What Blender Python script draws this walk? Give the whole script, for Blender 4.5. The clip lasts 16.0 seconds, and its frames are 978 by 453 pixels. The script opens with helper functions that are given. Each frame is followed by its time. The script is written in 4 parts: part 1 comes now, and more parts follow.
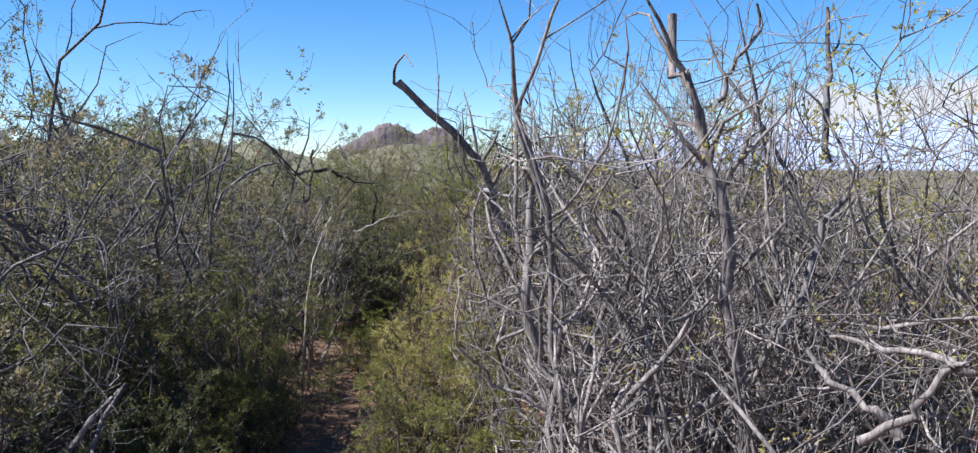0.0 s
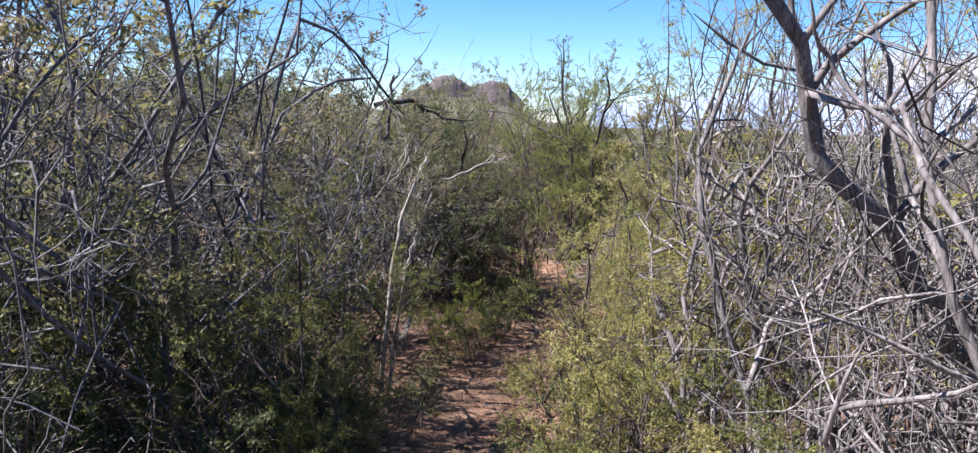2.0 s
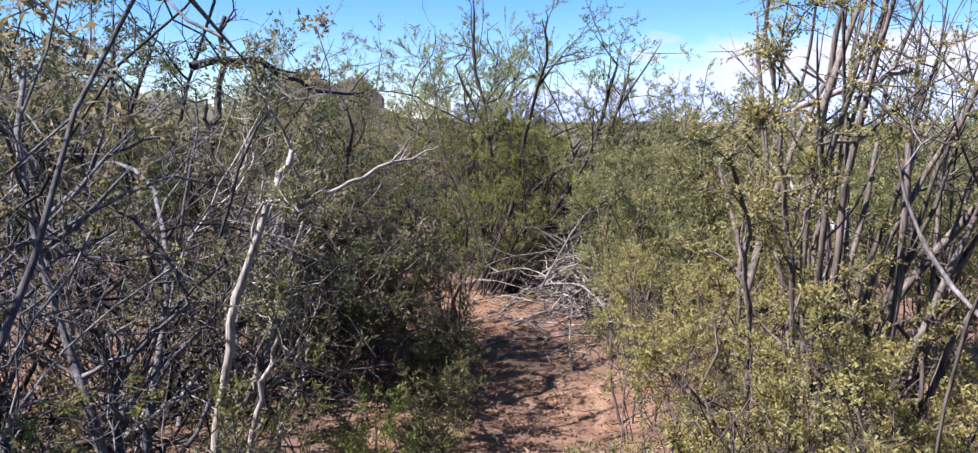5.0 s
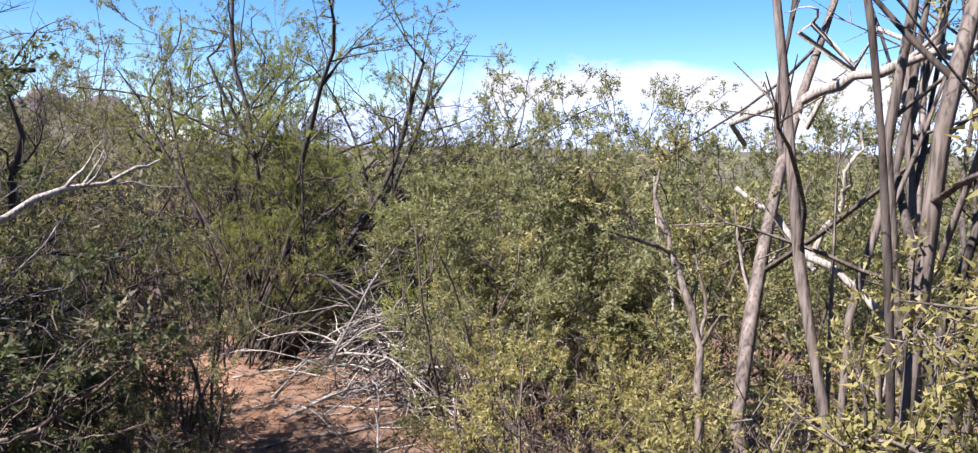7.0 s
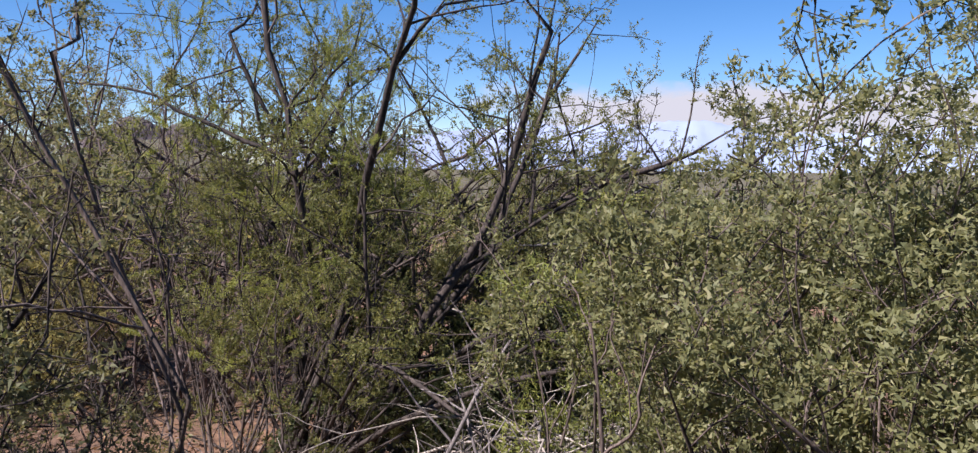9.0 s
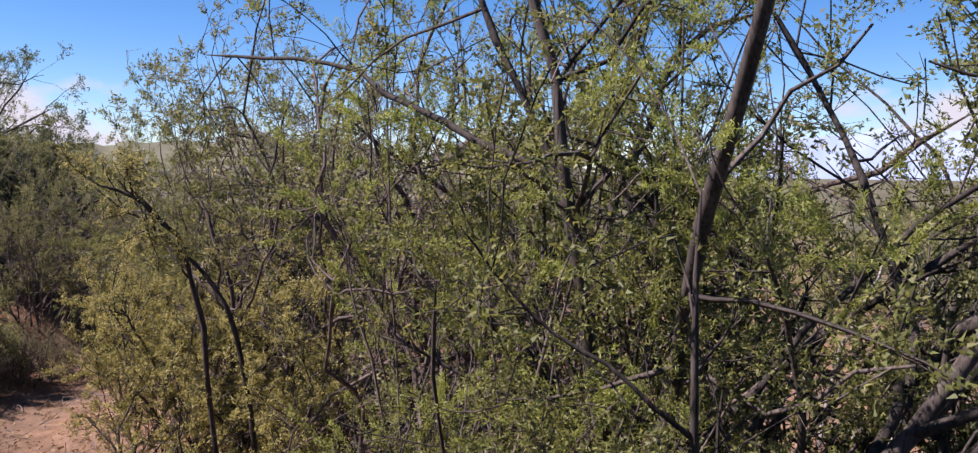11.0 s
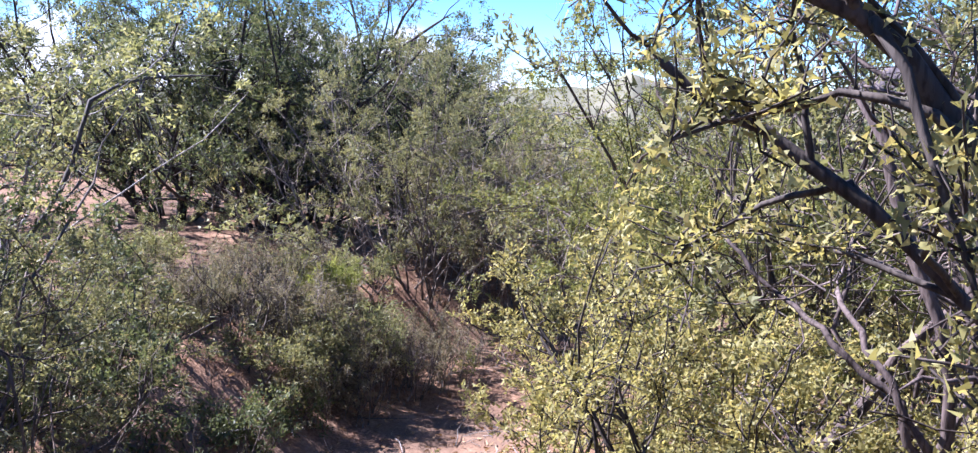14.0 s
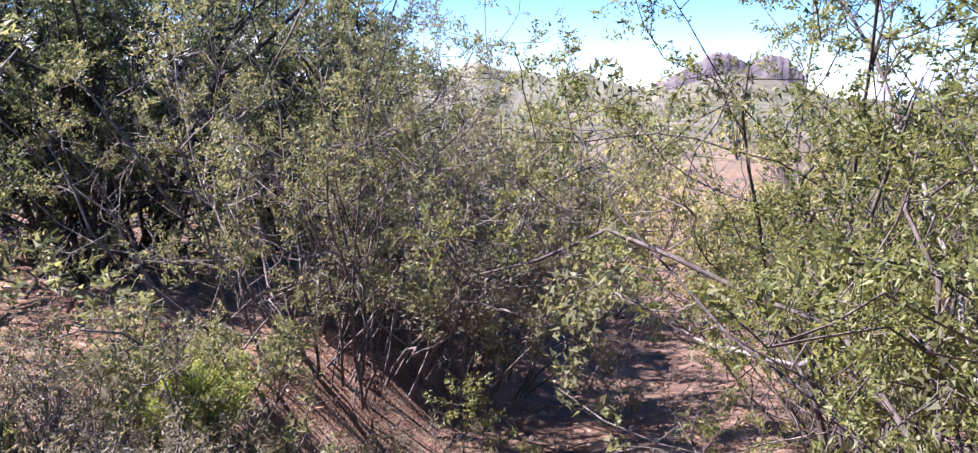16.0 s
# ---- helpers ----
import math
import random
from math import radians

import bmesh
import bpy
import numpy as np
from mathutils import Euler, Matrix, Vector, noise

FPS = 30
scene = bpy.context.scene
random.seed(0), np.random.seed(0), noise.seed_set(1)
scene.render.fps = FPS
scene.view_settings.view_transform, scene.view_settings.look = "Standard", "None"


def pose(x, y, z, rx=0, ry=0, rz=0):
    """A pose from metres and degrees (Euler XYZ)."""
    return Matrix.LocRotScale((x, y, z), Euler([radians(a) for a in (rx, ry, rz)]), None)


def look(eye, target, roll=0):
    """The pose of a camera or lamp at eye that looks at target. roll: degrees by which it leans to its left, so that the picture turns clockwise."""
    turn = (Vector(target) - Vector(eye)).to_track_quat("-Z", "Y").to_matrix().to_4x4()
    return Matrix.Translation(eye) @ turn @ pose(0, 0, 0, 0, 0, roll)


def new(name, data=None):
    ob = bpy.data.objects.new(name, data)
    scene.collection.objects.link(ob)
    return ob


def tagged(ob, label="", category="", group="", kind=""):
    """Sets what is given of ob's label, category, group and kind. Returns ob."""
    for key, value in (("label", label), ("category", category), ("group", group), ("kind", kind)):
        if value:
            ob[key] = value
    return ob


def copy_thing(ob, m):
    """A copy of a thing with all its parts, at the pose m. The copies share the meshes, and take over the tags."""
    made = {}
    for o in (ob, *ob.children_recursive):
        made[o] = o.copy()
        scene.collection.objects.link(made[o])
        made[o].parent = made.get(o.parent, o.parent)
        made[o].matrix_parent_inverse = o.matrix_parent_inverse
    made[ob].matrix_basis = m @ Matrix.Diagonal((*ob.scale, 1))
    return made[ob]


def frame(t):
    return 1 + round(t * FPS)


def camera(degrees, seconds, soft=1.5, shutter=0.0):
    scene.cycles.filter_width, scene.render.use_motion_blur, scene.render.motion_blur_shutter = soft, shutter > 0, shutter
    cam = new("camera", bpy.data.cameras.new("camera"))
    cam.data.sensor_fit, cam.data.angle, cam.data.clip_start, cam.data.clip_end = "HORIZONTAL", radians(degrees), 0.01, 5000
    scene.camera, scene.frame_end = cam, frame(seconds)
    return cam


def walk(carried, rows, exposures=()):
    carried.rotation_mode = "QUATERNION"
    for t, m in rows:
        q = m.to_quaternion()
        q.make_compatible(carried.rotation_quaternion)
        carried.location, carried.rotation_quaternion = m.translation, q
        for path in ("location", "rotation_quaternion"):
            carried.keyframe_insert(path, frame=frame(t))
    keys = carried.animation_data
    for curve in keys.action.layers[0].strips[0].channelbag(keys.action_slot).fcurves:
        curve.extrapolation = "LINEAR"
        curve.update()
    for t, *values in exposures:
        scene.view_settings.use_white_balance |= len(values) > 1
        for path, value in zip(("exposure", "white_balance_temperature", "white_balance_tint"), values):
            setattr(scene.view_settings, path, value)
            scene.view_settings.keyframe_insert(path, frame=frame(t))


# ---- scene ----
cam = camera(58.8, 16.0, soft=1.3)
PATH = [
    (0.0, 0.000, 0.000, 1.550, 85.80, -0.00, 0.00),
    (0.5, -0.150, 0.472, 1.474, 84.30, 0.12, 1.60),
    (1.0, -0.352, 0.925, 1.437, 85.80, -1.25, 2.10),
    (1.5, -0.474, 1.389, 1.413, 84.80, -1.70, 2.73),
    (2.0, -0.586, 1.876, 1.361, 82.81, -1.74, 3.64),
    (2.5, -0.714, 2.331, 1.308, 80.10, -2.18, 1.66),
    (3.0, -0.787, 2.858, 1.273, 80.80, -2.26, 0.67),
    (5.5, -1.008, 5.266, 1.199, 83.30, -0.01, -8.71),
    (6.0, -0.977, 5.670, 1.197, 84.12, -0.36, -12.39),
    (6.5, -0.858, 6.099, 1.162, 84.56, -0.55, -15.59),
    (7.0, -0.824, 6.567, 1.118, 84.37, -0.93, -20.38),
    (7.5, -0.751, 7.077, 1.063, 87.50, -0.87, -17.37),
    (8.0, -0.707, 7.604, 1.037, 86.38, -0.57, -16.60),
    (10.5, -0.163, 10.132, 1.103, 85.90, -0.74, -5.35),
    (11.0, -0.191, 10.627, 1.092, 86.12, -0.70, 6.87),
    (11.5, -0.334, 11.126, 1.082, 85.76, -0.06, 14.44),
    (12.0, -0.557, 11.603, 1.068, 83.94, -0.04, 24.15),
    (12.5, -0.877, 12.087, 1.048, 83.89, -0.79, 31.29),
    (13.0, -1.246, 12.499, 1.001, 82.58, -0.99, 31.20),
    (13.5, -1.588, 12.919, 0.940, 81.78, -0.48, 33.58),
    (14.0, -1.975, 13.332, 0.879, 82.28, -0.49, 31.18),
    (14.5, -2.398, 13.771, 0.844, 81.55, 0.07, 30.35),
    (15.0, -2.868, 14.198, 0.815, 81.47, 0.29, 30.84),
    (15.5, -3.285, 14.639, 0.811, 81.21, 0.87, 26.21),
    (16.0, -3.602, 15.096, 0.786, 81.54, 0.50, 21.02),
]

walk(cam, [(t, pose(x, y, z, rx, ry, rz)) for t, x, y, z, rx, ry, rz in PATH],
     exposures=[(0.0, 1.5, 6000, 12), (1.0, 1.6, 6000, 14), (2.0, 1.75, 6000, 17), (3.0, 1.9, 6000, 16), (5.5, 1.65, 5950, 21), (7.0, 1.75, 6200, 19), (8.0, 1.5, 6350, 21), (10.5, 1.15, 6100, 24), (11.5, 1.75, 6750, 26), (12.0, 1.95, 6800, 27), (12.5, 2.0, 6050, 29), (14.5, 2.5, 5500, 23), (16.0, 2.45, 5700, 28)])

# ---- light ----
SUN_BEARING, SUN_HEIGHT = 104, 49          # degrees to the left of the first view, and above the horizon
world = bpy.data.worlds.new("world")
scene.world = world
world.use_nodes = True
wn = world.node_tree
sky = wn.nodes.new("ShaderNodeTexSky")
sky.sky_type, sky.sun_disc = "NISHITA", False
sky.sun_elevation, sky.sun_rotation = radians(SUN_HEIGHT), radians(-SUN_BEARING)
sky.altitude, sky.air_density, sky.dust_density, sky.ozone_density = 1500, 0.9, 0.0, 4.0
deep = wn.nodes.new("ShaderNodeHueSaturation")
deep.inputs["Saturation"].default_value = 1.25
wn.links.new(sky.outputs[0], deep.inputs["Color"])
wn.links.new(deep.outputs[0], wn.nodes["Background"].inputs[0])
wn.nodes["Background"].inputs[1].default_value = 0.06
sun = new("sun", bpy.data.lights.new("sun", "SUN"))
sun.data.energy, sun.data.angle, sun.data.color = 5.0, radians(0.5), (1, 0.95, 0.86)
b, h = radians(SUN_BEARING), radians(SUN_HEIGHT)
to_sun = Vector((-math.sin(b) * math.cos(h), math.cos(b) * math.cos(h), math.sin(h)))
sun.matrix_world = look(to_sun * 50, (0, 0, 0))


# ---- materials ----
def nodes_of(name):
    mat = bpy.data.materials.new(name)
    mat.use_nodes = True
    return mat, mat.node_tree, mat.node_tree.nodes["Principled BSDF"]


def add(nt, kind, **inputs):
    n = nt.nodes.new(kind)
    for key, value in inputs.items():
        n.inputs[key].default_value = value
    return n


def noise_at(nt, scale, detail=4.0, coord="Object", stretch=None):
    tc = nt.nodes.new("ShaderNodeTexCoord")
    n = add(nt, "ShaderNodeTexNoise", Scale=scale, Detail=detail)
    if stretch:
        mp = nt.nodes.new("ShaderNodeMapping")
        mp.inputs["Scale"].default_value = stretch
        nt.links.new(tc.outputs[coord], mp.inputs[0])
        nt.links.new(mp.outputs[0], n.inputs["Vector"])
    else:
        nt.links.new(tc.outputs[coord], n.inputs["Vector"])
    return n


def ramp(nt, source, *stops):
    r = nt.nodes.new("ShaderNodeValToRGB")
    while len(r.color_ramp.elements) < len(stops):
        r.color_ramp.elements.new(0.5)
    for e, (p, c) in zip(r.color_ramp.elements, stops):
        e.position, e.color = p, (*c, 1)
    nt.links.new(source, r.inputs[0])
    return r


def mix(nt, fac, a, c, blend="MIX"):
    m = nt.nodes.new("ShaderNodeMixRGB")
    m.blend_type = blend
    for socket, value in zip(m.inputs, (fac, a, c)):
        if hasattr(value, "is_output"):
            nt.links.new(value, socket)
        else:
            socket.default_value = value if isinstance(value, float) else (*value, 1)
    return m.outputs[0]


def bumped(nt, bsdf, height, strength, distance=0.01):
    bp = add(nt, "ShaderNodeBump", Strength=strength, Distance=distance)
    nt.links.new(height, bp.inputs["Height"])
    nt.links.new(bp.outputs[0], bsdf.inputs["Normal"])


def bark(name, dark, light, rough=0.85):
    mat, nt, p = nodes_of(name)
    big = noise_at(nt, 5.0, 3)
    fine = noise_at(nt, 45.0, 5, stretch=(1, 1, 0.25))
    info = nt.nodes.new("ShaderNodeNewGeometry")
    c = ramp(nt, fine.outputs[0], (0.3, dark), (0.7, light))
    c2 = mix(nt, big.outputs[0], c.outputs[0], dark)
    crack = noise_at(nt, 160.0, 3, stretch=(1, 1, 0.12))
    groove = ramp(nt, crack.outputs[0], (0.36, (0.45, 0.43, 0.42)), (0.52, (1.0, 1.0, 1.0)))
    c2 = mix(nt, 1.0, c2, groove.outputs[0], "MULTIPLY")
    v = nt.nodes.new("ShaderNodeMapRange")
    v.inputs["To Min"].default_value, v.inputs["To Max"].default_value = 0.35, 1.35
    nt.links.new(info.outputs["Random Per Island"], v.inputs[0])
    hsv = nt.nodes.new("ShaderNodeHueSaturation")
    nt.links.new(v.outputs[0], hsv.inputs["Value"])
    nt.links.new(c2, hsv.inputs["Color"])
    nt.links.new(hsv.outputs[0], p.inputs["Base Color"])
    p.inputs["Roughness"].default_value = rough
    p.inputs["Specular IOR Level"].default_value = 0.25
    bumped(nt, p, fine.outputs[0], 0.9, 0.006)
    return mat


def leaf(name, a, c, tip, clear=0.46):
    mat, nt, p = nodes_of(name)
    info = nt.nodes.new("ShaderNodeNewGeometry")
    big = noise_at(nt, 3.5, 3)
    col = ramp(nt, info.outputs["Random Per Island"], (0.0, a), (0.7, c), (1.0, tip))
    spread = ramp(nt, big.outputs[0], (0.35, a), (0.65, c))
    out = mix(nt, 0.45, col.outputs[0], spread.outputs[0])
    nt.links.new(out, p.inputs["Base Color"])
    p.inputs["Roughness"].default_value = 0.55
    p.inputs["Specular IOR Level"].default_value = 0.3
    tr = nt.nodes.new("ShaderNodeBsdfTranslucent")
    nt.links.new(mix(nt, 1.0, out, (1.4, 1.32, 1.0), "MULTIPLY"), tr.inputs[0])
    ms = nt.nodes.new("ShaderNodeMixShader")
    ms.inputs[0].default_value = clear
    nt.links.new(p.outputs[0], ms.inputs[1])
    nt.links.new(tr.outputs[0], ms.inputs[2])
    nt.links.new(ms.outputs[0], nt.nodes["Material Output"].inputs[0])
    return mat


GREY = bark("weathered_grey_wood", (0.10, 0.088, 0.085), (0.40, 0.36, 0.35))
# darker, bluer than GREY: shade and sky reflection put into dry shrubs' wood
ASH = bark("ash_grey_wood", (0.075, 0.07, 0.074), (0.33, 0.315, 0.325))
STRINGY = bark("stringy_grey_brown_bark", (0.085, 0.068, 0.058), (0.34, 0.285, 0.25))
TWISTED = bark("dark_reddish_brown_bark", (0.055, 0.040, 0.038), (0.24, 0.185, 0.17))
PALE = bark("bleached_wood", (0.25, 0.22, 0.19), (0.52, 0.47, 0.42))
DARK = bark("dark_bark", (0.035, 0.028, 0.026), (0.13, 0.105, 0.09))
BROWN = bark("brown_bark", (0.065, 0.05, 0.044), (0.23, 0.18, 0.155))
OLIVE = leaf("olive_leaf", (0.085, 0.09, 0.042), (0.175, 0.175, 0.08), (0.28, 0.24, 0.12))
YELLOW = leaf("yellow_green_leaf", (0.16, 0.15, 0.056), (0.31, 0.285, 0.11), (0.45, 0.35, 0.15))
DEEP = leaf("deep_green_leaf", (0.04, 0.055, 0.026), (0.095, 0.112, 0.048), (0.19, 0.18, 0.08))
SAGE = leaf("sage_leaf", (0.115, 0.128, 0.06), (0.22, 0.225, 0.10), (0.33, 0.295, 0.15))
FERN = leaf("fern_green_leaf", (0.075, 0.088, 0.028), (0.165, 0.172, 0.055), (0.29, 0.26, 0.09))
FRESH = leaf("fresh_green_leaf", (0.13, 0.155, 0.04), (0.24, 0.27, 0.065), (0.36, 0.34, 0.10), 0.45)
DUSTY = leaf("dusty_olive_leaf", (0.11, 0.10, 0.068), (0.19, 0.168, 0.11), (0.27, 0.205, 0.13))
RUST = leaf("dry_brown_leaf", (0.15, 0.085, 0.045), (0.28, 0.17, 0.09), (0.40, 0.27, 0.15), 0.2)


def soil():
    mat, nt, p = nodes_of("red_sandy_soil")
    big, mid, fine = noise_at(nt, 0.9, 4), noise_at(nt, 7, 5), noise_at(nt, 70, 6)
    far = noise_at(nt, 0.12, 6)
    a = ramp(nt, mid.outputs[0], (0.3, (0.125, 0.07, 0.046)), (0.52, (0.23, 0.137, 0.09)), (0.75, (0.33, 0.218, 0.15)))
    grit = ramp(nt, fine.outputs[0], (0.35, (0.55, 0.52, 0.5)), (0.6, (1.0, 1.0, 1.0)), (0.78, (1.25, 1.2, 1.15)))
    c = mix(nt, 1.0, a.outputs[0], grit.outputs[0], "MULTIPLY")
    litter = ramp(nt, big.outputs[0], (0.40, (0, 0, 0)), (0.60, (0.85, 0.85, 0.85)))
    c = mix(nt, litter.outputs[0], c, (0.115, 0.075, 0.055))
    # scrub cover away from the trail
    geo = nt.nodes.new("ShaderNodeNewGeometry")
    d = nt.nodes.new("ShaderNodeVectorMath")
    d.operation = "DISTANCE"
    d.inputs[1].default_value = (-2, 10, 0)
    nt.links.new(geo.outputs["Position"], d.inputs[0])
    mr = nt.nodes.new("ShaderNodeMapRange")
    mr.inputs["From Min"].default_value, mr.inputs["From Max"].default_value = 18, 45
    nt.links.new(d.outputs["Value"], mr.inputs[0])
    scrub = ramp(nt, far.outputs[0], (0.35, (0.06, 0.058, 0.038)), (0.55, (0.10, 0.09, 0.06)), (0.72, (0.17, 0.135, 0.10)))
    c = mix(nt, mr.outputs[0], c, scrub.outputs[0])
    nt.links.new(c, p.inputs["Base Color"])
    p.inputs["Roughness"].default_value = 0.95
    p.inputs["Specular IOR Level"].default_value = 0.1
    bumped(nt, p, fine.outputs[0], 0.8, 0.012)
    return mat


SOIL = soil()


def rocky(name, dark, light, scale):
    mat, nt, p = nodes_of(name)
    n, m = noise_at(nt, scale, 8), noise_at(nt, scale * 6, 5)
    c = ramp(nt, n.outputs[0], (0.35, dark), (0.65, light))
    nt.links.new(mix(nt, m.outputs[0], c.outputs[0], dark), p.inputs["Base Color"])
    p.inputs["Roughness"].default_value = 0.95
    p.inputs["Specular IOR Level"].default_value = 0.1
    bumped(nt, p, n.outputs[0], 0.7, 6.0)
    return mat


ROCK = rocky("rocky_outcrop", (0.07, 0.06, 0.066), (0.21, 0.17, 0.165), 0.05)
# blue of the air's haze is put into the far mountains' base colour
HAZE = rocky("haze_tinted_mountain", (0.20, 0.25, 0.36), (0.28, 0.33, 0.44), 0.002)
HILL = rocky("scrubby_hill", (0.10, 0.10, 0.07), (0.21, 0.19, 0.14), 0.02)
STONE = rocky("field_stone", (0.16, 0.12, 0.10), (0.36, 0.29, 0.24), 9.0)


def cloud_material():
    mat, nt, p = nodes_of("cloud_vapour")
    n = noise_at(nt, 0.0024, 8, stretch=(1, 1, 2.2))
    uv = nt.nodes.new("ShaderNodeUVMap")
    sep = nt.nodes.new("ShaderNodeSeparateXYZ")
    nt.links.new(uv.outputs[0], sep.inputs[0])
    up = ramp(nt, sep.outputs["Y"], (0.0, (0.35, 0.35, 0.35)), (0.12, (0.8, 0.8, 0.8)), (0.45, (0.62, 0.62, 0.62)), (1.0, (0, 0, 0)))
    end = ramp(nt, sep.outputs["X"], (0.0, (0, 0, 0)), (0.2, (1, 1, 1)), (0.8, (1, 1, 1)), (1.0, (0, 0, 0)))
    body = mix(nt, 1.0, up.outputs[0], end.outputs[0], "MULTIPLY")
    s = nt.nodes.new("ShaderNodeMath")
    nt.links.new(n.outputs[0], s.inputs[0])
    nt.links.new(body, s.inputs[1])
    mask = ramp(nt, s.outputs[0], (0.80, (0, 0, 0)), (1.08, (1, 1, 1)))
    mask.color_ramp.elements[1].position = 1.0
    tr, em, ms = nt.nodes.new("ShaderNodeBsdfTransparent"), nt.nodes.new("ShaderNodeEmission"), nt.nodes.new("ShaderNodeMixShader")
    em.inputs[0].default_value, em.inputs[1].default_value = (0.92, 0.95, 1.0, 1), 0.33
    nt.links.new(mask.outputs[0], ms.inputs[0])
    nt.links.new(tr.outputs[0], ms.inputs[1])
    nt.links.new(em.outputs[0], ms.inputs[2])
    nt.links.new(ms.outputs[0], nt.nodes["Material Output"].inputs[0])
    return mat


# ---- mesh tools ----
def mesh_of(name, verts, quads, mat, smooth=True):
    me = bpy.data.meshes.new(name)
    verts, quads = np.asarray(verts, np.float32), np.asarray(quads, np.int32)
    k = quads.shape[1]
    me.vertices.add(len(verts))
    me.vertices.foreach_set("co", verts.ravel())
    me.loops.add(quads.size)
    me.loops.foreach_set("vertex_index", quads.ravel())
    me.polygons.add(len(quads))
    me.polygons.foreach_set("loop_start", np.arange(0, quads.size, k, dtype=np.int32))
    me.update(calc_edges=True)
    me.polygons.foreach_set("use_smooth", np.full(len(quads), smooth))
    me.materials.append(mat)
    return me


def part(name, me, parent, label=""):
    ob = new(name, me)
    ob.parent = parent
    return tagged(ob, label)


def unit(v):
    return v / np.maximum(np.linalg.norm(v, axis=-1, keepdims=True), 1e-9)


def grow(rng, starts, dirs, lengths, n, wiggle, lift=0.0):
    """Crooked shoots with odd sharp kinks, all at once: (m, n + 1, 3)."""
    p, d, out = starts.copy(), unit(dirs), [starts.copy()]
    step = (lengths / n)[:, None]
    for _ in range(n):
        kink = np.where(rng.uniform(0, 1, (len(d), 1)) < 0.22, 2.3, 0.65)
        d = unit(d + rng.normal(0, wiggle, d.shape) * kink + np.array([0, 0, lift]))
        p = p + d * step
        out.append(p.copy())
    return np.stack(out, 1)


def tubes(P, R, k, rng):
    """Tapered tubes round the lines P (m, n, 3) with radii R (m, n)."""
    m, n, _ = P.shape
    T = unit(np.gradient(P, axis=1))
    ref = unit(rng.normal(size=(m, 1, 3)))
    U = unit(np.cross(T, ref))
    V = np.cross(T, U)
    a = np.arange(k) * 2 * np.pi / k
    ring = P[:, :, None] + R[:, :, None, None] * (U[:, :, None] * np.cos(a)[:, None] + V[:, :, None] * np.sin(a)[:, None])
    i = np.arange(m * n * k).reshape(m, n, k)
    j = np.roll(i, -1, 2)
    quads = np.stack([i[:, :-1], j[:, :-1], j[:, 1:], i[:, 1:]], -1).reshape(-1, 4)
    return ring.reshape(-1, 3), quads


def leaves(rng, at, along, length, width):
    """One small bent blade for each point."""
    m = len(at)
    d = unit(along)
    s = unit(np.cross(d, rng.normal(size=(m, 3))))
    ln = length * rng.uniform(0.6, 1.3, (m, 1))
    w = width * rng.uniform(0.7, 1.3, (m, 1))
    nrm = np.cross(d, s)
    v = np.stack([at + s * w * 0.5, at - s * w * 0.5, at + d * ln + nrm * ln * 0.12], 1)
    return v.reshape(-1, 3), np.arange(m * 3).reshape(m, 3)


def joined(*sets):
    vs, qs, o = [], [], 0
    for v, q in sets:
        vs.append(v)
        qs.append(q + o)
        o += len(v)
    return np.concatenate(vs), np.concatenate(qs)


# ---- ground ----
TRAIL = np.array([(0.2, -6), (0, -2), (0, 0), (-0.35, 0.95), (-0.6, 1.9), (-0.8, 2.9), (-0.95, 4.1), (-1.0, 5.3), (-0.85, 6.1), (-0.72, 7.6),
                  (-0.45, 9.0), (-0.2, 10.1), (-0.35, 11.1), (-0.9, 12.1), (-1.6, 12.9), (-2.4, 13.8), (-3.3, 14.65), (-3.95, 15.6),
                  (-4.6, 17.0), (-4.95, 18.5), (-4.9, 20.0), (-4.7, 22.0), (-4.6, 26.0), (-5.5, 34.0)])
LEVEL = np.array([0.2, 0.1, 0.05, -0.05, -0.13, -0.22, -0.26, -0.30, -0.31, -0.42, -0.42, -0.40, -0.42, -0.44, -0.55, -0.65, -0.70, -0.75,
                  -0.80, -0.85, -0.92, -1.0, -1.15, -1.4])
_s = np.linspace(0, len(TRAIL) - 1, 300)
LINE = np.stack([np.interp(_s, np.arange(len(TRAIL)), TRAIL[:, i]) for i in (0, 1)], 1)
LINE_Z = np.interp(_s, np.arange(len(TRAIL)), LEVEL)
LINE_T = unit(np.gradient(LINE, axis=0))


def waves(x, y, size, seed):
    r = np.random.RandomState(seed)
    z = 0
    for _ in range(7):
        a, p, f = r.uniform(0, 6.28), r.uniform(0, 6.28), r.uniform(0.6, 1.7) / size
        z = z + np.sin((x * math.cos(a) + y * math.sin(a)) * f * 6.28 + p)
    return z / 7


def smooth(a, lo, hi):
    t = np.clip((a - lo) / (hi - lo), 0, 1)
    return t * t * (3 - 2 * t)


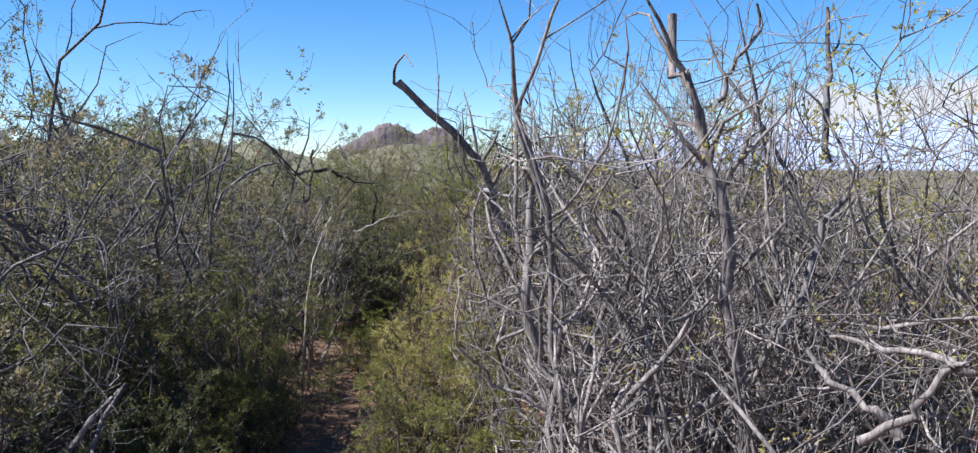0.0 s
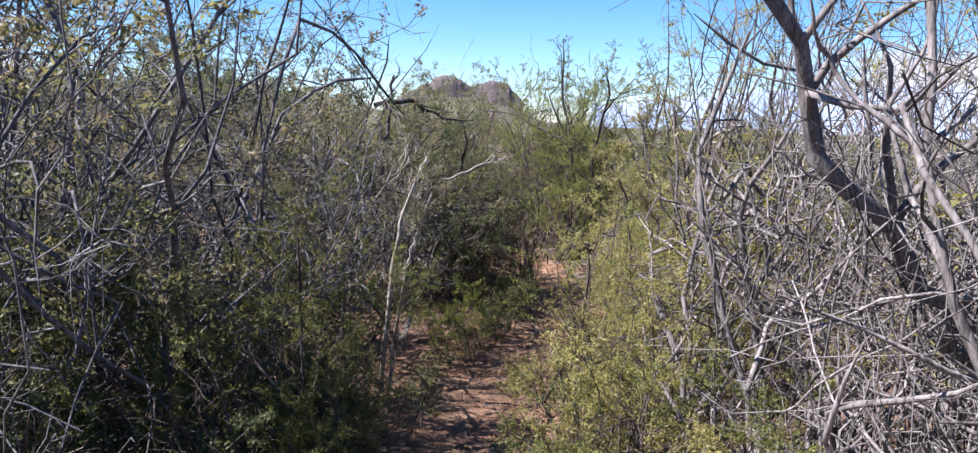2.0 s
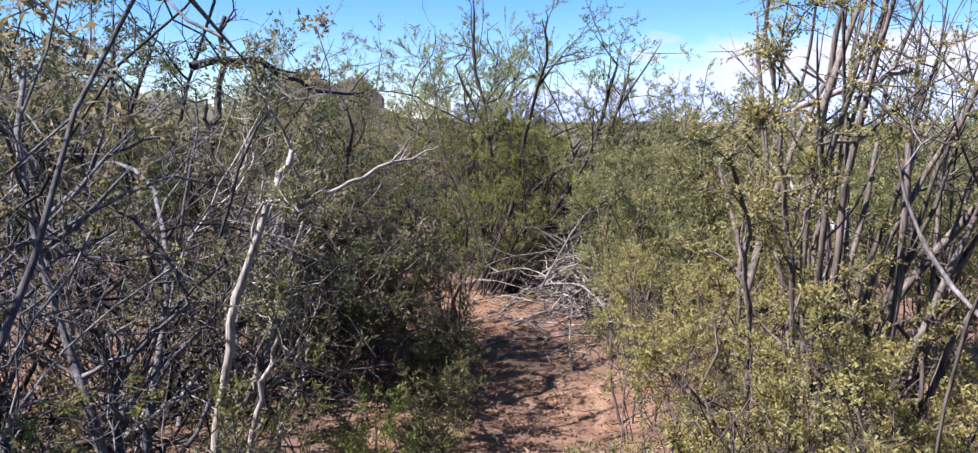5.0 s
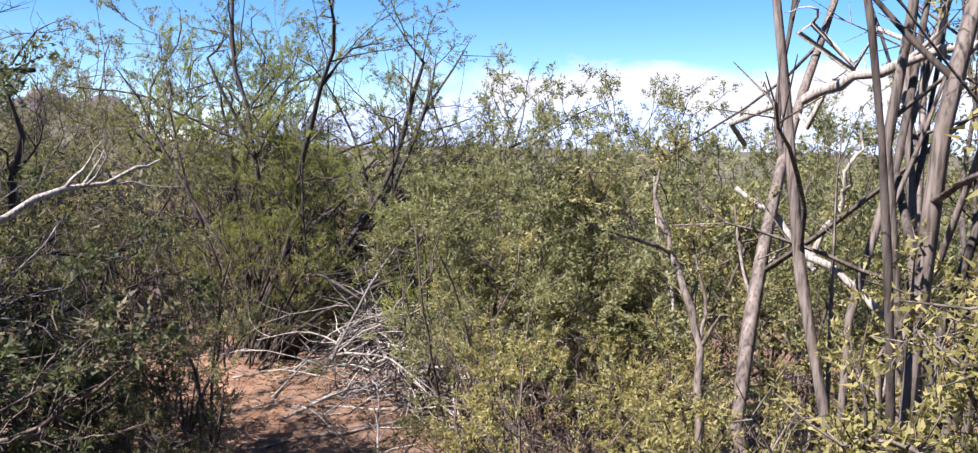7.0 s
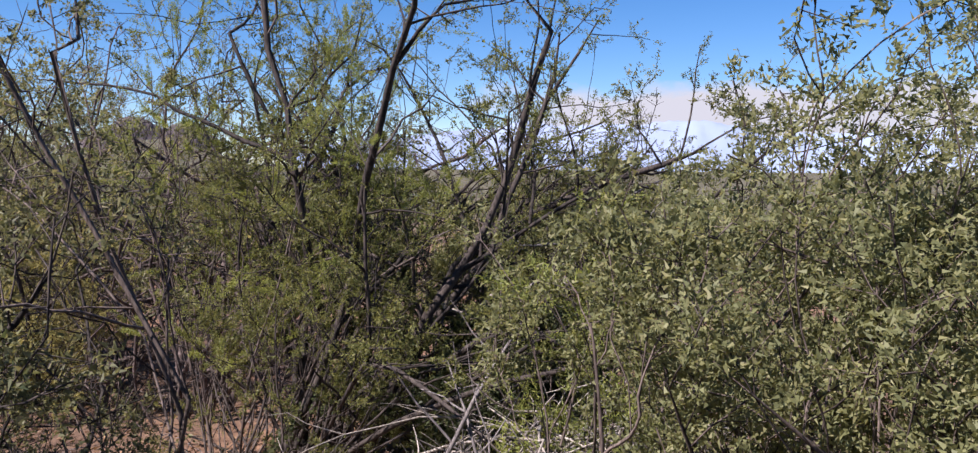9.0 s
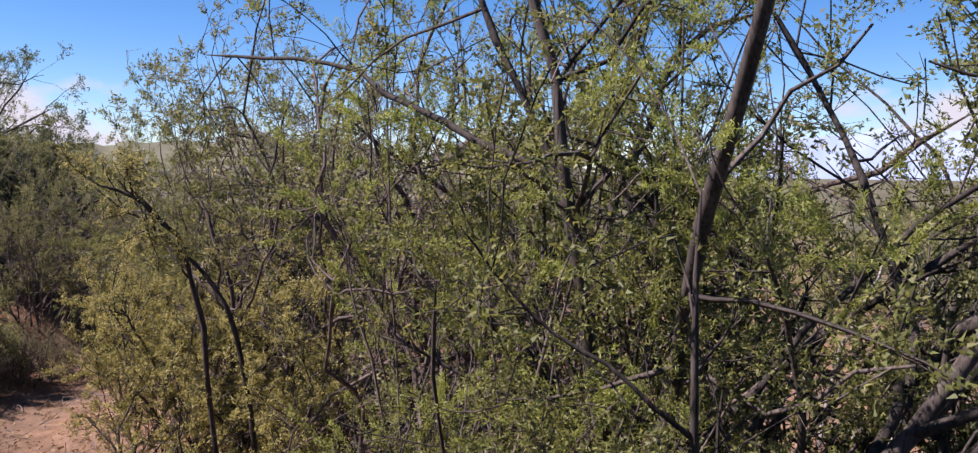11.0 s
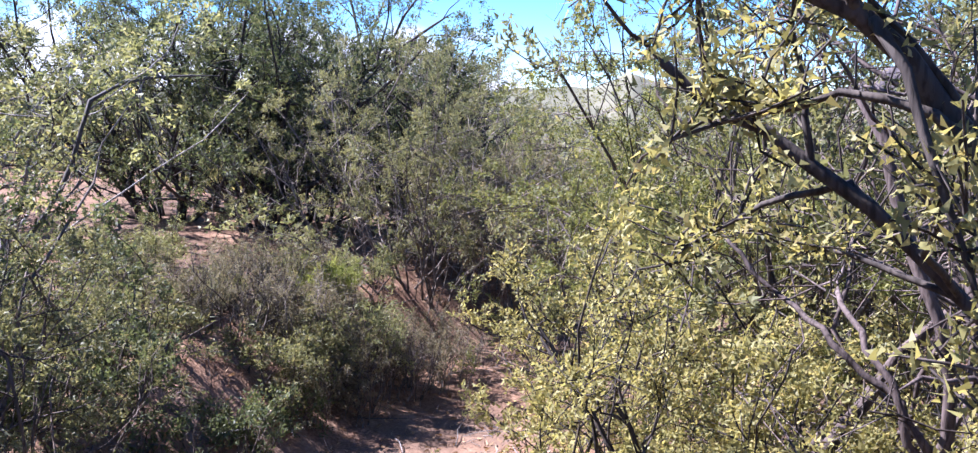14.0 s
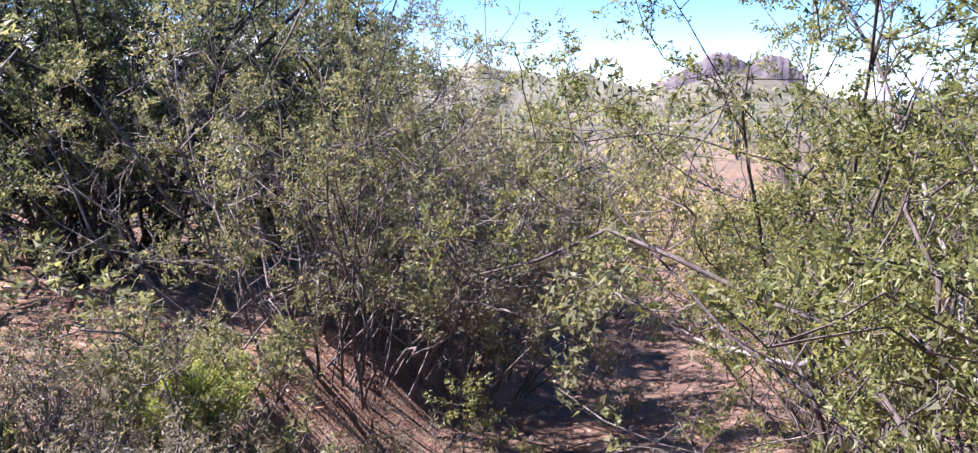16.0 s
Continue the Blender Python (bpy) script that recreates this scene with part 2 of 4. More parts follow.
def ground_z(x, y):
    x, y = np.atleast_1d(np.asarray(x, float)), np.atleast_1d(np.asarray(y, float))
    out = np.empty(len(x))
    for c in range(0, len(x), 4000):
        px, py = x[c:c + 4000], y[c:c + 4000]
        dx, dy = px[:, None] - LINE[:, 0], py[:, None] - LINE[:, 1]
        d2 = dx * dx + dy * dy
        i = d2.argmin(1)
        near = np.sqrt(d2.min(1))
        w = 1 / (d2 + 0.15) ** 2
        base = (w * LINE_Z).sum(1) / w.sum(1)
        k = np.arange(len(px))
        side = LINE_T[i, 0] * dy[k, i] - LINE_T[i, 1] * dx[k, i]      # left of the trail is positive
        left, right = np.maximum(side, 0), np.maximum(-side, 0)
        bank = smooth(py, 12.4, 14.5) * (1 - smooth(py, 20, 23))
        z = base + bank * 0.42 * smooth(left, 0.35, 1.0) + 0.06 * smooth(near, 0.2, 0.7)
        z += bank * 0.05 * np.minimum(left, 8)
        z -= 0.05 * np.clip(right - 2, 0, 60) + 0.05 * np.clip(right - 62, 0, 250)
        far = np.hypot(px + 2, py - 10)
        bearing = np.degrees(np.arctan2(-(px + 1), py - 5))
        z += smooth(far, 60, 800) * 27 * np.exp(-((bearing - 5) / 5.5) ** 2) - 0.012 * np.clip(far - 40, 0, 900)
        z += 0.03 * waves(px, py, 1.3, 3) + 0.022 * waves(px, py, 0.4, 5) + 0.012 * waves(px, py, 0.22, 6) + 0.12 * waves(px, py, 7, 4) * smooth(near, 1, 5)
        z += smooth(far, 25, 200) * 0.9 * waves(px, py, 60, 8)
        out[c:c + 4000] = z
    return out


def gz(x, y):
    return float(ground_z(x, y)[0])


def build_ground():
    r = np.concatenate([np.linspace(0.02, 15, 130), np.geomspace(15.3, 4600, 60)])
    n = 220
    a = np.arange(n) * 2 * np.pi / n
    x, y = (-2 + np.outer(r, np.cos(a))).ravel(), (9.5 + np.outer(r, np.sin(a))).ravel()
    i = np.arange(len(r) * n).reshape(len(r), n)
    j = np.roll(i, -1, 1)
    quads = np.stack([i[:-1], i[1:], j[1:], j[:-1]], -1).reshape(-1, 4)
    me = mesh_of("ground", np.stack([x, y, ground_z(x, y)], 1), quads, SOIL)
    return tagged(new("ground", me), "reddish-brown sandy ground with a trodden trail and dry litter", "ground", kind="structure")


build_ground()


# ---- distance ----
def ridge(name, label, category, bearings, dist, heights, depth, mat, rough, seed, base=-60):
    """A range of heights (degrees above the eye's level) over bearings (degrees to the left)."""
    nb, nd = 220, 26
    bb = np.linspace(bearings[0], bearings[-1], nb)
    hh = np.interp(bb, bearings, heights)
    B, D = np.meshgrid(bb, np.linspace(-1, 1, nd), indexing="ij")
    dd = dist + D * depth
    x, y = -1 - dd * np.sin(np.radians(B)), 5 + dd * np.cos(np.radians(B))
    top = 1.3 + dist * np.tan(np.radians(np.repeat(hh[:, None], nd, 1)))
    prof = np.clip(1 - np.abs(D) ** 1.3, 0, 1)
    z = base + (top - base) * prof + rough * prof * (waves(x, y, depth * 0.9, seed) + 0.6 * waves(x, y, depth * 0.35, seed + 1) + 0.35 * waves(x, y, depth * 0.12, seed + 2))
    i = np.arange(nb * nd).reshape(nb, nd)
    quads = np.stack([i[:-1, :-1], i[:-1, 1:], i[1:, 1:], i[1:, :-1]], -1).reshape(-1, 4)
    return tagged(new(name, mesh_of(name, np.stack([x, y, z], -1).reshape(-1, 3), quads, mat)), label, category, kind="structure")


ridge("backdrop_rocky_peak", "two-humped bare rocky outcrop above the scrub", "mountain", (1.4, 2.0, 2.4, 2.9, 3.4, 3.9, 4.4, 4.8, 5.2, 5.8, 6.5, 7.0, 7.5, 8.2, 9.2, 10.5),
      850, (1.0, 1.7, 2.2, 2.45, 2.5, 2.35, 2.1, 1.85, 2.2, 2.6, 2.8, 2.7, 2.3, 1.9, 1.3, 0.6), 30, ROCK, 4, 11)
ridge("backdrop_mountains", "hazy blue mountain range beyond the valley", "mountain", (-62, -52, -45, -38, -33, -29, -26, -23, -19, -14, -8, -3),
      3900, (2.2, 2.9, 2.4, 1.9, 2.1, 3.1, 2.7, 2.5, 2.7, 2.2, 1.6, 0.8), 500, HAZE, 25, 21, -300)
ridge("backdrop_hills", "low scrub-covered hills under a bright sky", "hill", (10, 13, 15, 17, 19.5, 21.7, 24, 30, 38, 48, 60),
      420, (0.4, 1.0, 1.6, 1.2, 1.6, 2.35, 1.5, 1.3, 1.6, 1.4, 0.6), 90, HILL, 3, 31)


def cloud_bank(bearings, low, high, dist):
    n, m = 60, 12
    bb = np.linspace(*bearings, n)
    ee = np.linspace(low, high, m)
    B, E = np.meshgrid(np.radians(bb), np.radians(ee), indexing="ij")
    v = np.stack([-1 - dist * np.sin(B), 5 + dist * np.cos(B), 1.3 + dist * np.tan(E)], -1).reshape(-1, 3)
    i = np.arange(n * m).reshape(n, m)
    quads = np.stack([i[:-1, :-1], i[:-1, 1:], i[1:, 1:], i[1:, :-1]], -1).reshape(-1, 4)
    me = mesh_of("backdrop_clouds", v, quads, CLOUD)
    U, V = np.meshgrid(np.linspace(0, 1, n), np.linspace(0, 1, m), indexing="ij")
    me.uv_layers.new(name="UVMap").data.foreach_set("uv", np.stack([U.ravel()[quads.ravel()], V.ravel()[quads.ravel()]], 1).astype(np.float32).ravel())
    ob = tagged(new("backdrop_clouds", me), "low white cloud bank along the horizon", "cloud", kind="structure")
    return ob


CLOUD = cloud_material()
cloud_bank((-100, -6), 1.6, 6.6, 4500)
cloud_bank((25, 84), 0.4, 7.0, 4450)


# ---- shrubs ----
WALKED = LINE[(LINE[:, 1] > -2) & (LINE[:, 1] < 16.5)]


def clear(P, room):
    """Which of the lines P (m, n, 3) keep off the trodden trail."""
    m, n, _ = P.shape
    q = P.reshape(-1, 3)
    d = np.full(len(q), 9.0)
    for c in range(0, len(q), 20000):
        a = q[c:c + 20000]
        d[c:c + 20000] = np.sqrt(((a[:, None, :2] - WALKED[None]) ** 2).sum(2).min(1))
    return (d.reshape(m, n) > room).all(1)


def shrub(name, label, x, y, h, seed, wood=BROWN, leafing=OLIVE, stems=14, forks=2, spread=0.5, base=0.15, lean=(0, 0), thick=0.016, crook=0.16,
          lift=0.06, side=5, twigs=6, blades=24, leafy=0.8, low=0.25, blade=(0.023, 0.011), group="", nearby=True, scale_side=0.34, category="shrub",
          room=0.42, arch=0.5, shoot=1.0, stiff=0.3, nodes=11, taper=0.4, fan=0.8):
    rng = np.random.RandomState(seed)
    root = tagged(new(name), label, category, group)
    root.location = (x, y, gz(x, y) - 0.03)
    here = np.array(root.location)
    off = np.array([x, y]) - WALKED
    dist = np.hypot(off[:, 0], off[:, 1])
    i = dist.argmin()
    if nearby and blade == NEEDLE:
        if dist[i] < 0.75:                                  # finer leaves where the trail passes close
            blade, blades = (0.011, 0.005), int(blades * 2.0)
        elif dist[i] < 1.35:
            blade, blades = (0.015, 0.007), int(blades * 1.4)
        elif dist[i] > 2.9:
            blade, blades = (0.030, 0.013), int(blades * 0.65)
    away = off[i] / max(dist[i], 0.1) * max(0.0, 1.3 - dist[i]) * 0.35
    # stems from the root
    a = rng.uniform(0, 6.283, stems)
    rr = np.sqrt(rng.uniform(0, 1, stems))
    p0 = np.stack([np.cos(a) * rr * base, np.sin(a) * rr * base, np.zeros(stems)], 1)
    out = spread * (0.25 + rr)
    d0 = np.stack([np.cos(a) * out + lean[0] + away[0], np.sin(a) * out + lean[1] + away[1], np.ones(stems)], 1) + rng.normal(0, 0.08, (stems, 3))
    n0 = nodes
    ln = h * rng.uniform(0.55, 1.1, stems) * (1 + 0.15 * spread)
    S = grow(rng, p0, d0, ln, n0, crook, lift)
    keep = clear(S + here, room)
    if nearby and keep.sum() > 3:
        S, ln = S[keep], ln[keep]
        stems = len(S)
    r0 = thick * rng.uniform(0.45, 1.45, stems)
    R = r0[:, None] * np.linspace(1, taper, n0 + 1) * rng.uniform(0.82, 1.18, (stems, n0 + 1))
    R[:, -1] *= 0.3
    # forks of the stems
    pf = np.repeat(np.arange(stems), forks)
    kf = rng.randint(max(1, int(n0 * 0.25)), int(n0 * 0.75) + 1, stems * forks)
    df = unit(S[pf, kf] - S[pf, kf - 1]) + unit(rng.normal(size=(len(pf), 3))) * fan
    F = grow(rng, S[pf, kf], df, ln[pf] * (1.05 - kf / n0) * rng.uniform(0.6, 1.1, len(pf)) + 0.05, n0, crook * 1.2, lift)
    RF = (R[pf, kf] * 0.72)[:, None] * np.linspace(1, taper * 0.8, n0 + 1) * rng.uniform(0.85, 1.15, (len(pf), n0 + 1))
    RF[:, -1] *= 0.3
    if nearby:
        keep = clear(F + here, room)
        pf, F, RF = pf[keep], F[keep], RF[keep]
        for i in range(stems):
            mine = pf == i
            part("stem", mesh_of("stem", *tubes(np.concatenate([S[i:i + 1], F[mine]]), np.concatenate([R[i:i + 1], RF[mine]]), 6 if thick > 0.008 else 4, rng), wood), root)
    A, RA = np.concatenate([S, F]), np.concatenate([R, RF])
    # side branches
    m1 = len(A) * side
    par = np.repeat(np.arange(len(A)), side)
    u = (low + (1 - low) * rng.uniform(0, 1, m1) ** 0.7) * n0
    k = np.minimum(u.astype(int), n0 - 1)
    f = (u - k)[:, None]
    at1 = A[par, k] * (1 - f) + A[par, k + 1] * f
    tan = unit(A[par, k + 1] - A[par, k])
    d1 = tan * arch + unit(rng.normal(size=(m1, 3))) * 0.85 + np.array([0, 0, 0.12])
    l1 = h ** 0.7 * scale_side * rng.uniform(0.35, 1.15, m1) * (1.1 - 0.35 * u / n0)
    n1 = 5 if nearby else 3
    B1 = grow(rng, at1, d1, l1, n1, crook * 1.5, lift)
    R1 = np.maximum((RA[par, k] * 0.5)[:, None] * np.linspace(1, 0.35, n1 + 1), 0.002)
    if nearby:
        keep = clear(B1 + here, room * 0.9)
        B1, R1 = B1[keep], R1[keep]
        m1 = len(B1)
    # twigs, crowded towards the branch ends
    m2 = m1 * twigs
    q = np.repeat(np.arange(m1), twigs)
    u2 = ((0.2 if leafy < 0.4 else 0.45) + (0.8 if leafy < 0.4 else 0.55) * rng.uniform(0, 1, m2) ** 0.6) * n1
    k2 = np.minimum(u2.astype(int), n1 - 1)
    f2 = (u2 - k2)[:, None]
    at2 = B1[q, k2] * (1 - f2) + B1[q, k2 + 1] * f2
    d2 = unit(B1[q, k2 + 1] - B1[q, k2]) * 0.55 + unit(rng.normal(size=(m2, 3))) * 0.85 + np.array([0, 0, 0.2])
    l2 = shoot * h ** 0.5 * 0.1 * rng.uniform(0.5, 1.4, m2) + 0.03
    n2 = 3 if leafy < 0.4 and nearby else 1
    B2 = grow(rng, at2, d2, l2 * (1.5 if n2 > 1 else 1.0), n2, 0.3, 0.05)
    R2 = np.maximum(R1[q, k2] * 0.6, 0.0014)[:, None] * np.linspace(1, 0.5, n2 + 1)
    # leaves stand in tufts: whole branch ends are leafy or bare
    end = B1[:, -1]
    cell = np.floor((end + here) / 0.27).astype(int)
    chance = 0.7 * rng.uniform(0, 1, 1024)[(cell[:, 0] * 7385 ^ cell[:, 1] * 1934 ^ cell[:, 2] * 8349) % 1024] + 0.3 * rng.uniform(0, 1, m1)
    up = np.clip(end[:, 2] / h, 0, 1)
    full = (chance < leafy * (0.55 + 0.6 * up))[q]
    pick = np.where(full)[0]
    bare = ~full | (rng.uniform(0, 1, m2) < 0.4)
    sets = [tubes(B1, R1, 4 if n2 > 1 else 3, rng), tubes(B2[bare], R2[bare], 3, rng)]
    if not nearby:
        sets.append(tubes(A, RA, 4, rng))
    tagged(part("branchwork", mesh_of("branchwork", *joined(*sets), wood), root), kind="stuff")
    if len(pick) and blades:
        g = np.repeat(pick, blades)
        ff = rng.uniform(0.15, 1.08, (len(g), 1)) ** 0.7
        pos = B2[g, 0] * (1 - ff) + B2[g, -1] * ff
        pos = pos + rng.normal(0, 0.5 * blade[0], pos.shape)
        dl = unit(B2[g, -1] - B2[g, 0]) * stiff + unit(rng.normal(size=(len(g), 3))) * 0.8
        tagged(part("foliage", mesh_of("foliage", *leaves(rng, pos, dl, *blade), leafing, False), root), kind="stuff")
    return root


NEEDLE = (0.023, 0.011)
DEAD = dict(wood=GREY, leafing=YELLOW, stems=46, forks=2, spread=0.5, base=0.55, thick=0.0125, crook=0.3, nodes=16, room=0.7, side=4, twigs=3, blades=26, leafy=0.14, lift=0.12, low=0.15, arch=0.7, blade=NEEDLE)
GREEN = dict(wood=BROWN, leafing=YELLOW, stems=22, forks=1, spread=0.65, base=0.3, thick=0.0075, crook=0.2, side=7, twigs=8, blades=20, leafy=0.6, low=0.2, blade=NEEDLE, shoot=0.45, stiff=0.6)
TREE = dict(wood=DARK, leafing=DEEP, stems=13, forks=2, spread=0.45, base=0.25, thick=0.021, crook=0.22, side=9, twigs=8, blades=22, leafy=0.6, low=0.25, category="tree", blade=NEEDLE, scale_side=0.36, shoot=0.45, stiff=0.6)
DRY = dict(wood=ASH, leafing=DUSTY, stems=26, forks=2, spread=0.85, base=0.6, thick=0.013, crook=0.3, side=6, twigs=5, blades=30, leafy=0.36, lift=0.0, low=0.05, blade=NEEDLE, scale_side=0.38, shoot=0.5, stiff=0.6)
PLUME = dict(wood=BROWN, leafing=FRESH, stems=9, forks=0, spread=0.5, base=0.15, thick=0.007, crook=0.1, side=6, twigs=3, blades=90, leafy=1.5, low=0.1, lift=0.12, blade=(0.018, 0.0045), shoot=1.8, arch=0.9, stiff=0.8)
LOW = dict(wood=BROWN, leafing=SAGE, stems=22, forks=0, spread=0.75, base=0.32, thick=0.005, crook=0.15, side=6, twigs=4, blades=18, leafy=0.9, low=0.05, lift=0.1, blade=(0.024, 0.008), shoot=0.8)

DEAD_L = "leafless grey shrub of crooked weathered stems"
GREEN_L = "yellow-green leafy shrub with thin upright stems"
DRY_L = "dense half-dry shrub with tangled grey twigs"
TREE_L = "dark-stemmed leaning bush with fine green foliage"
TALL_L = "gnarled shrub with thick twisted brown trunks"
LOW_L = "low grey-green heath shrub on the bank"
SHADE_L = "low dark green shrub in shade beside the trail"

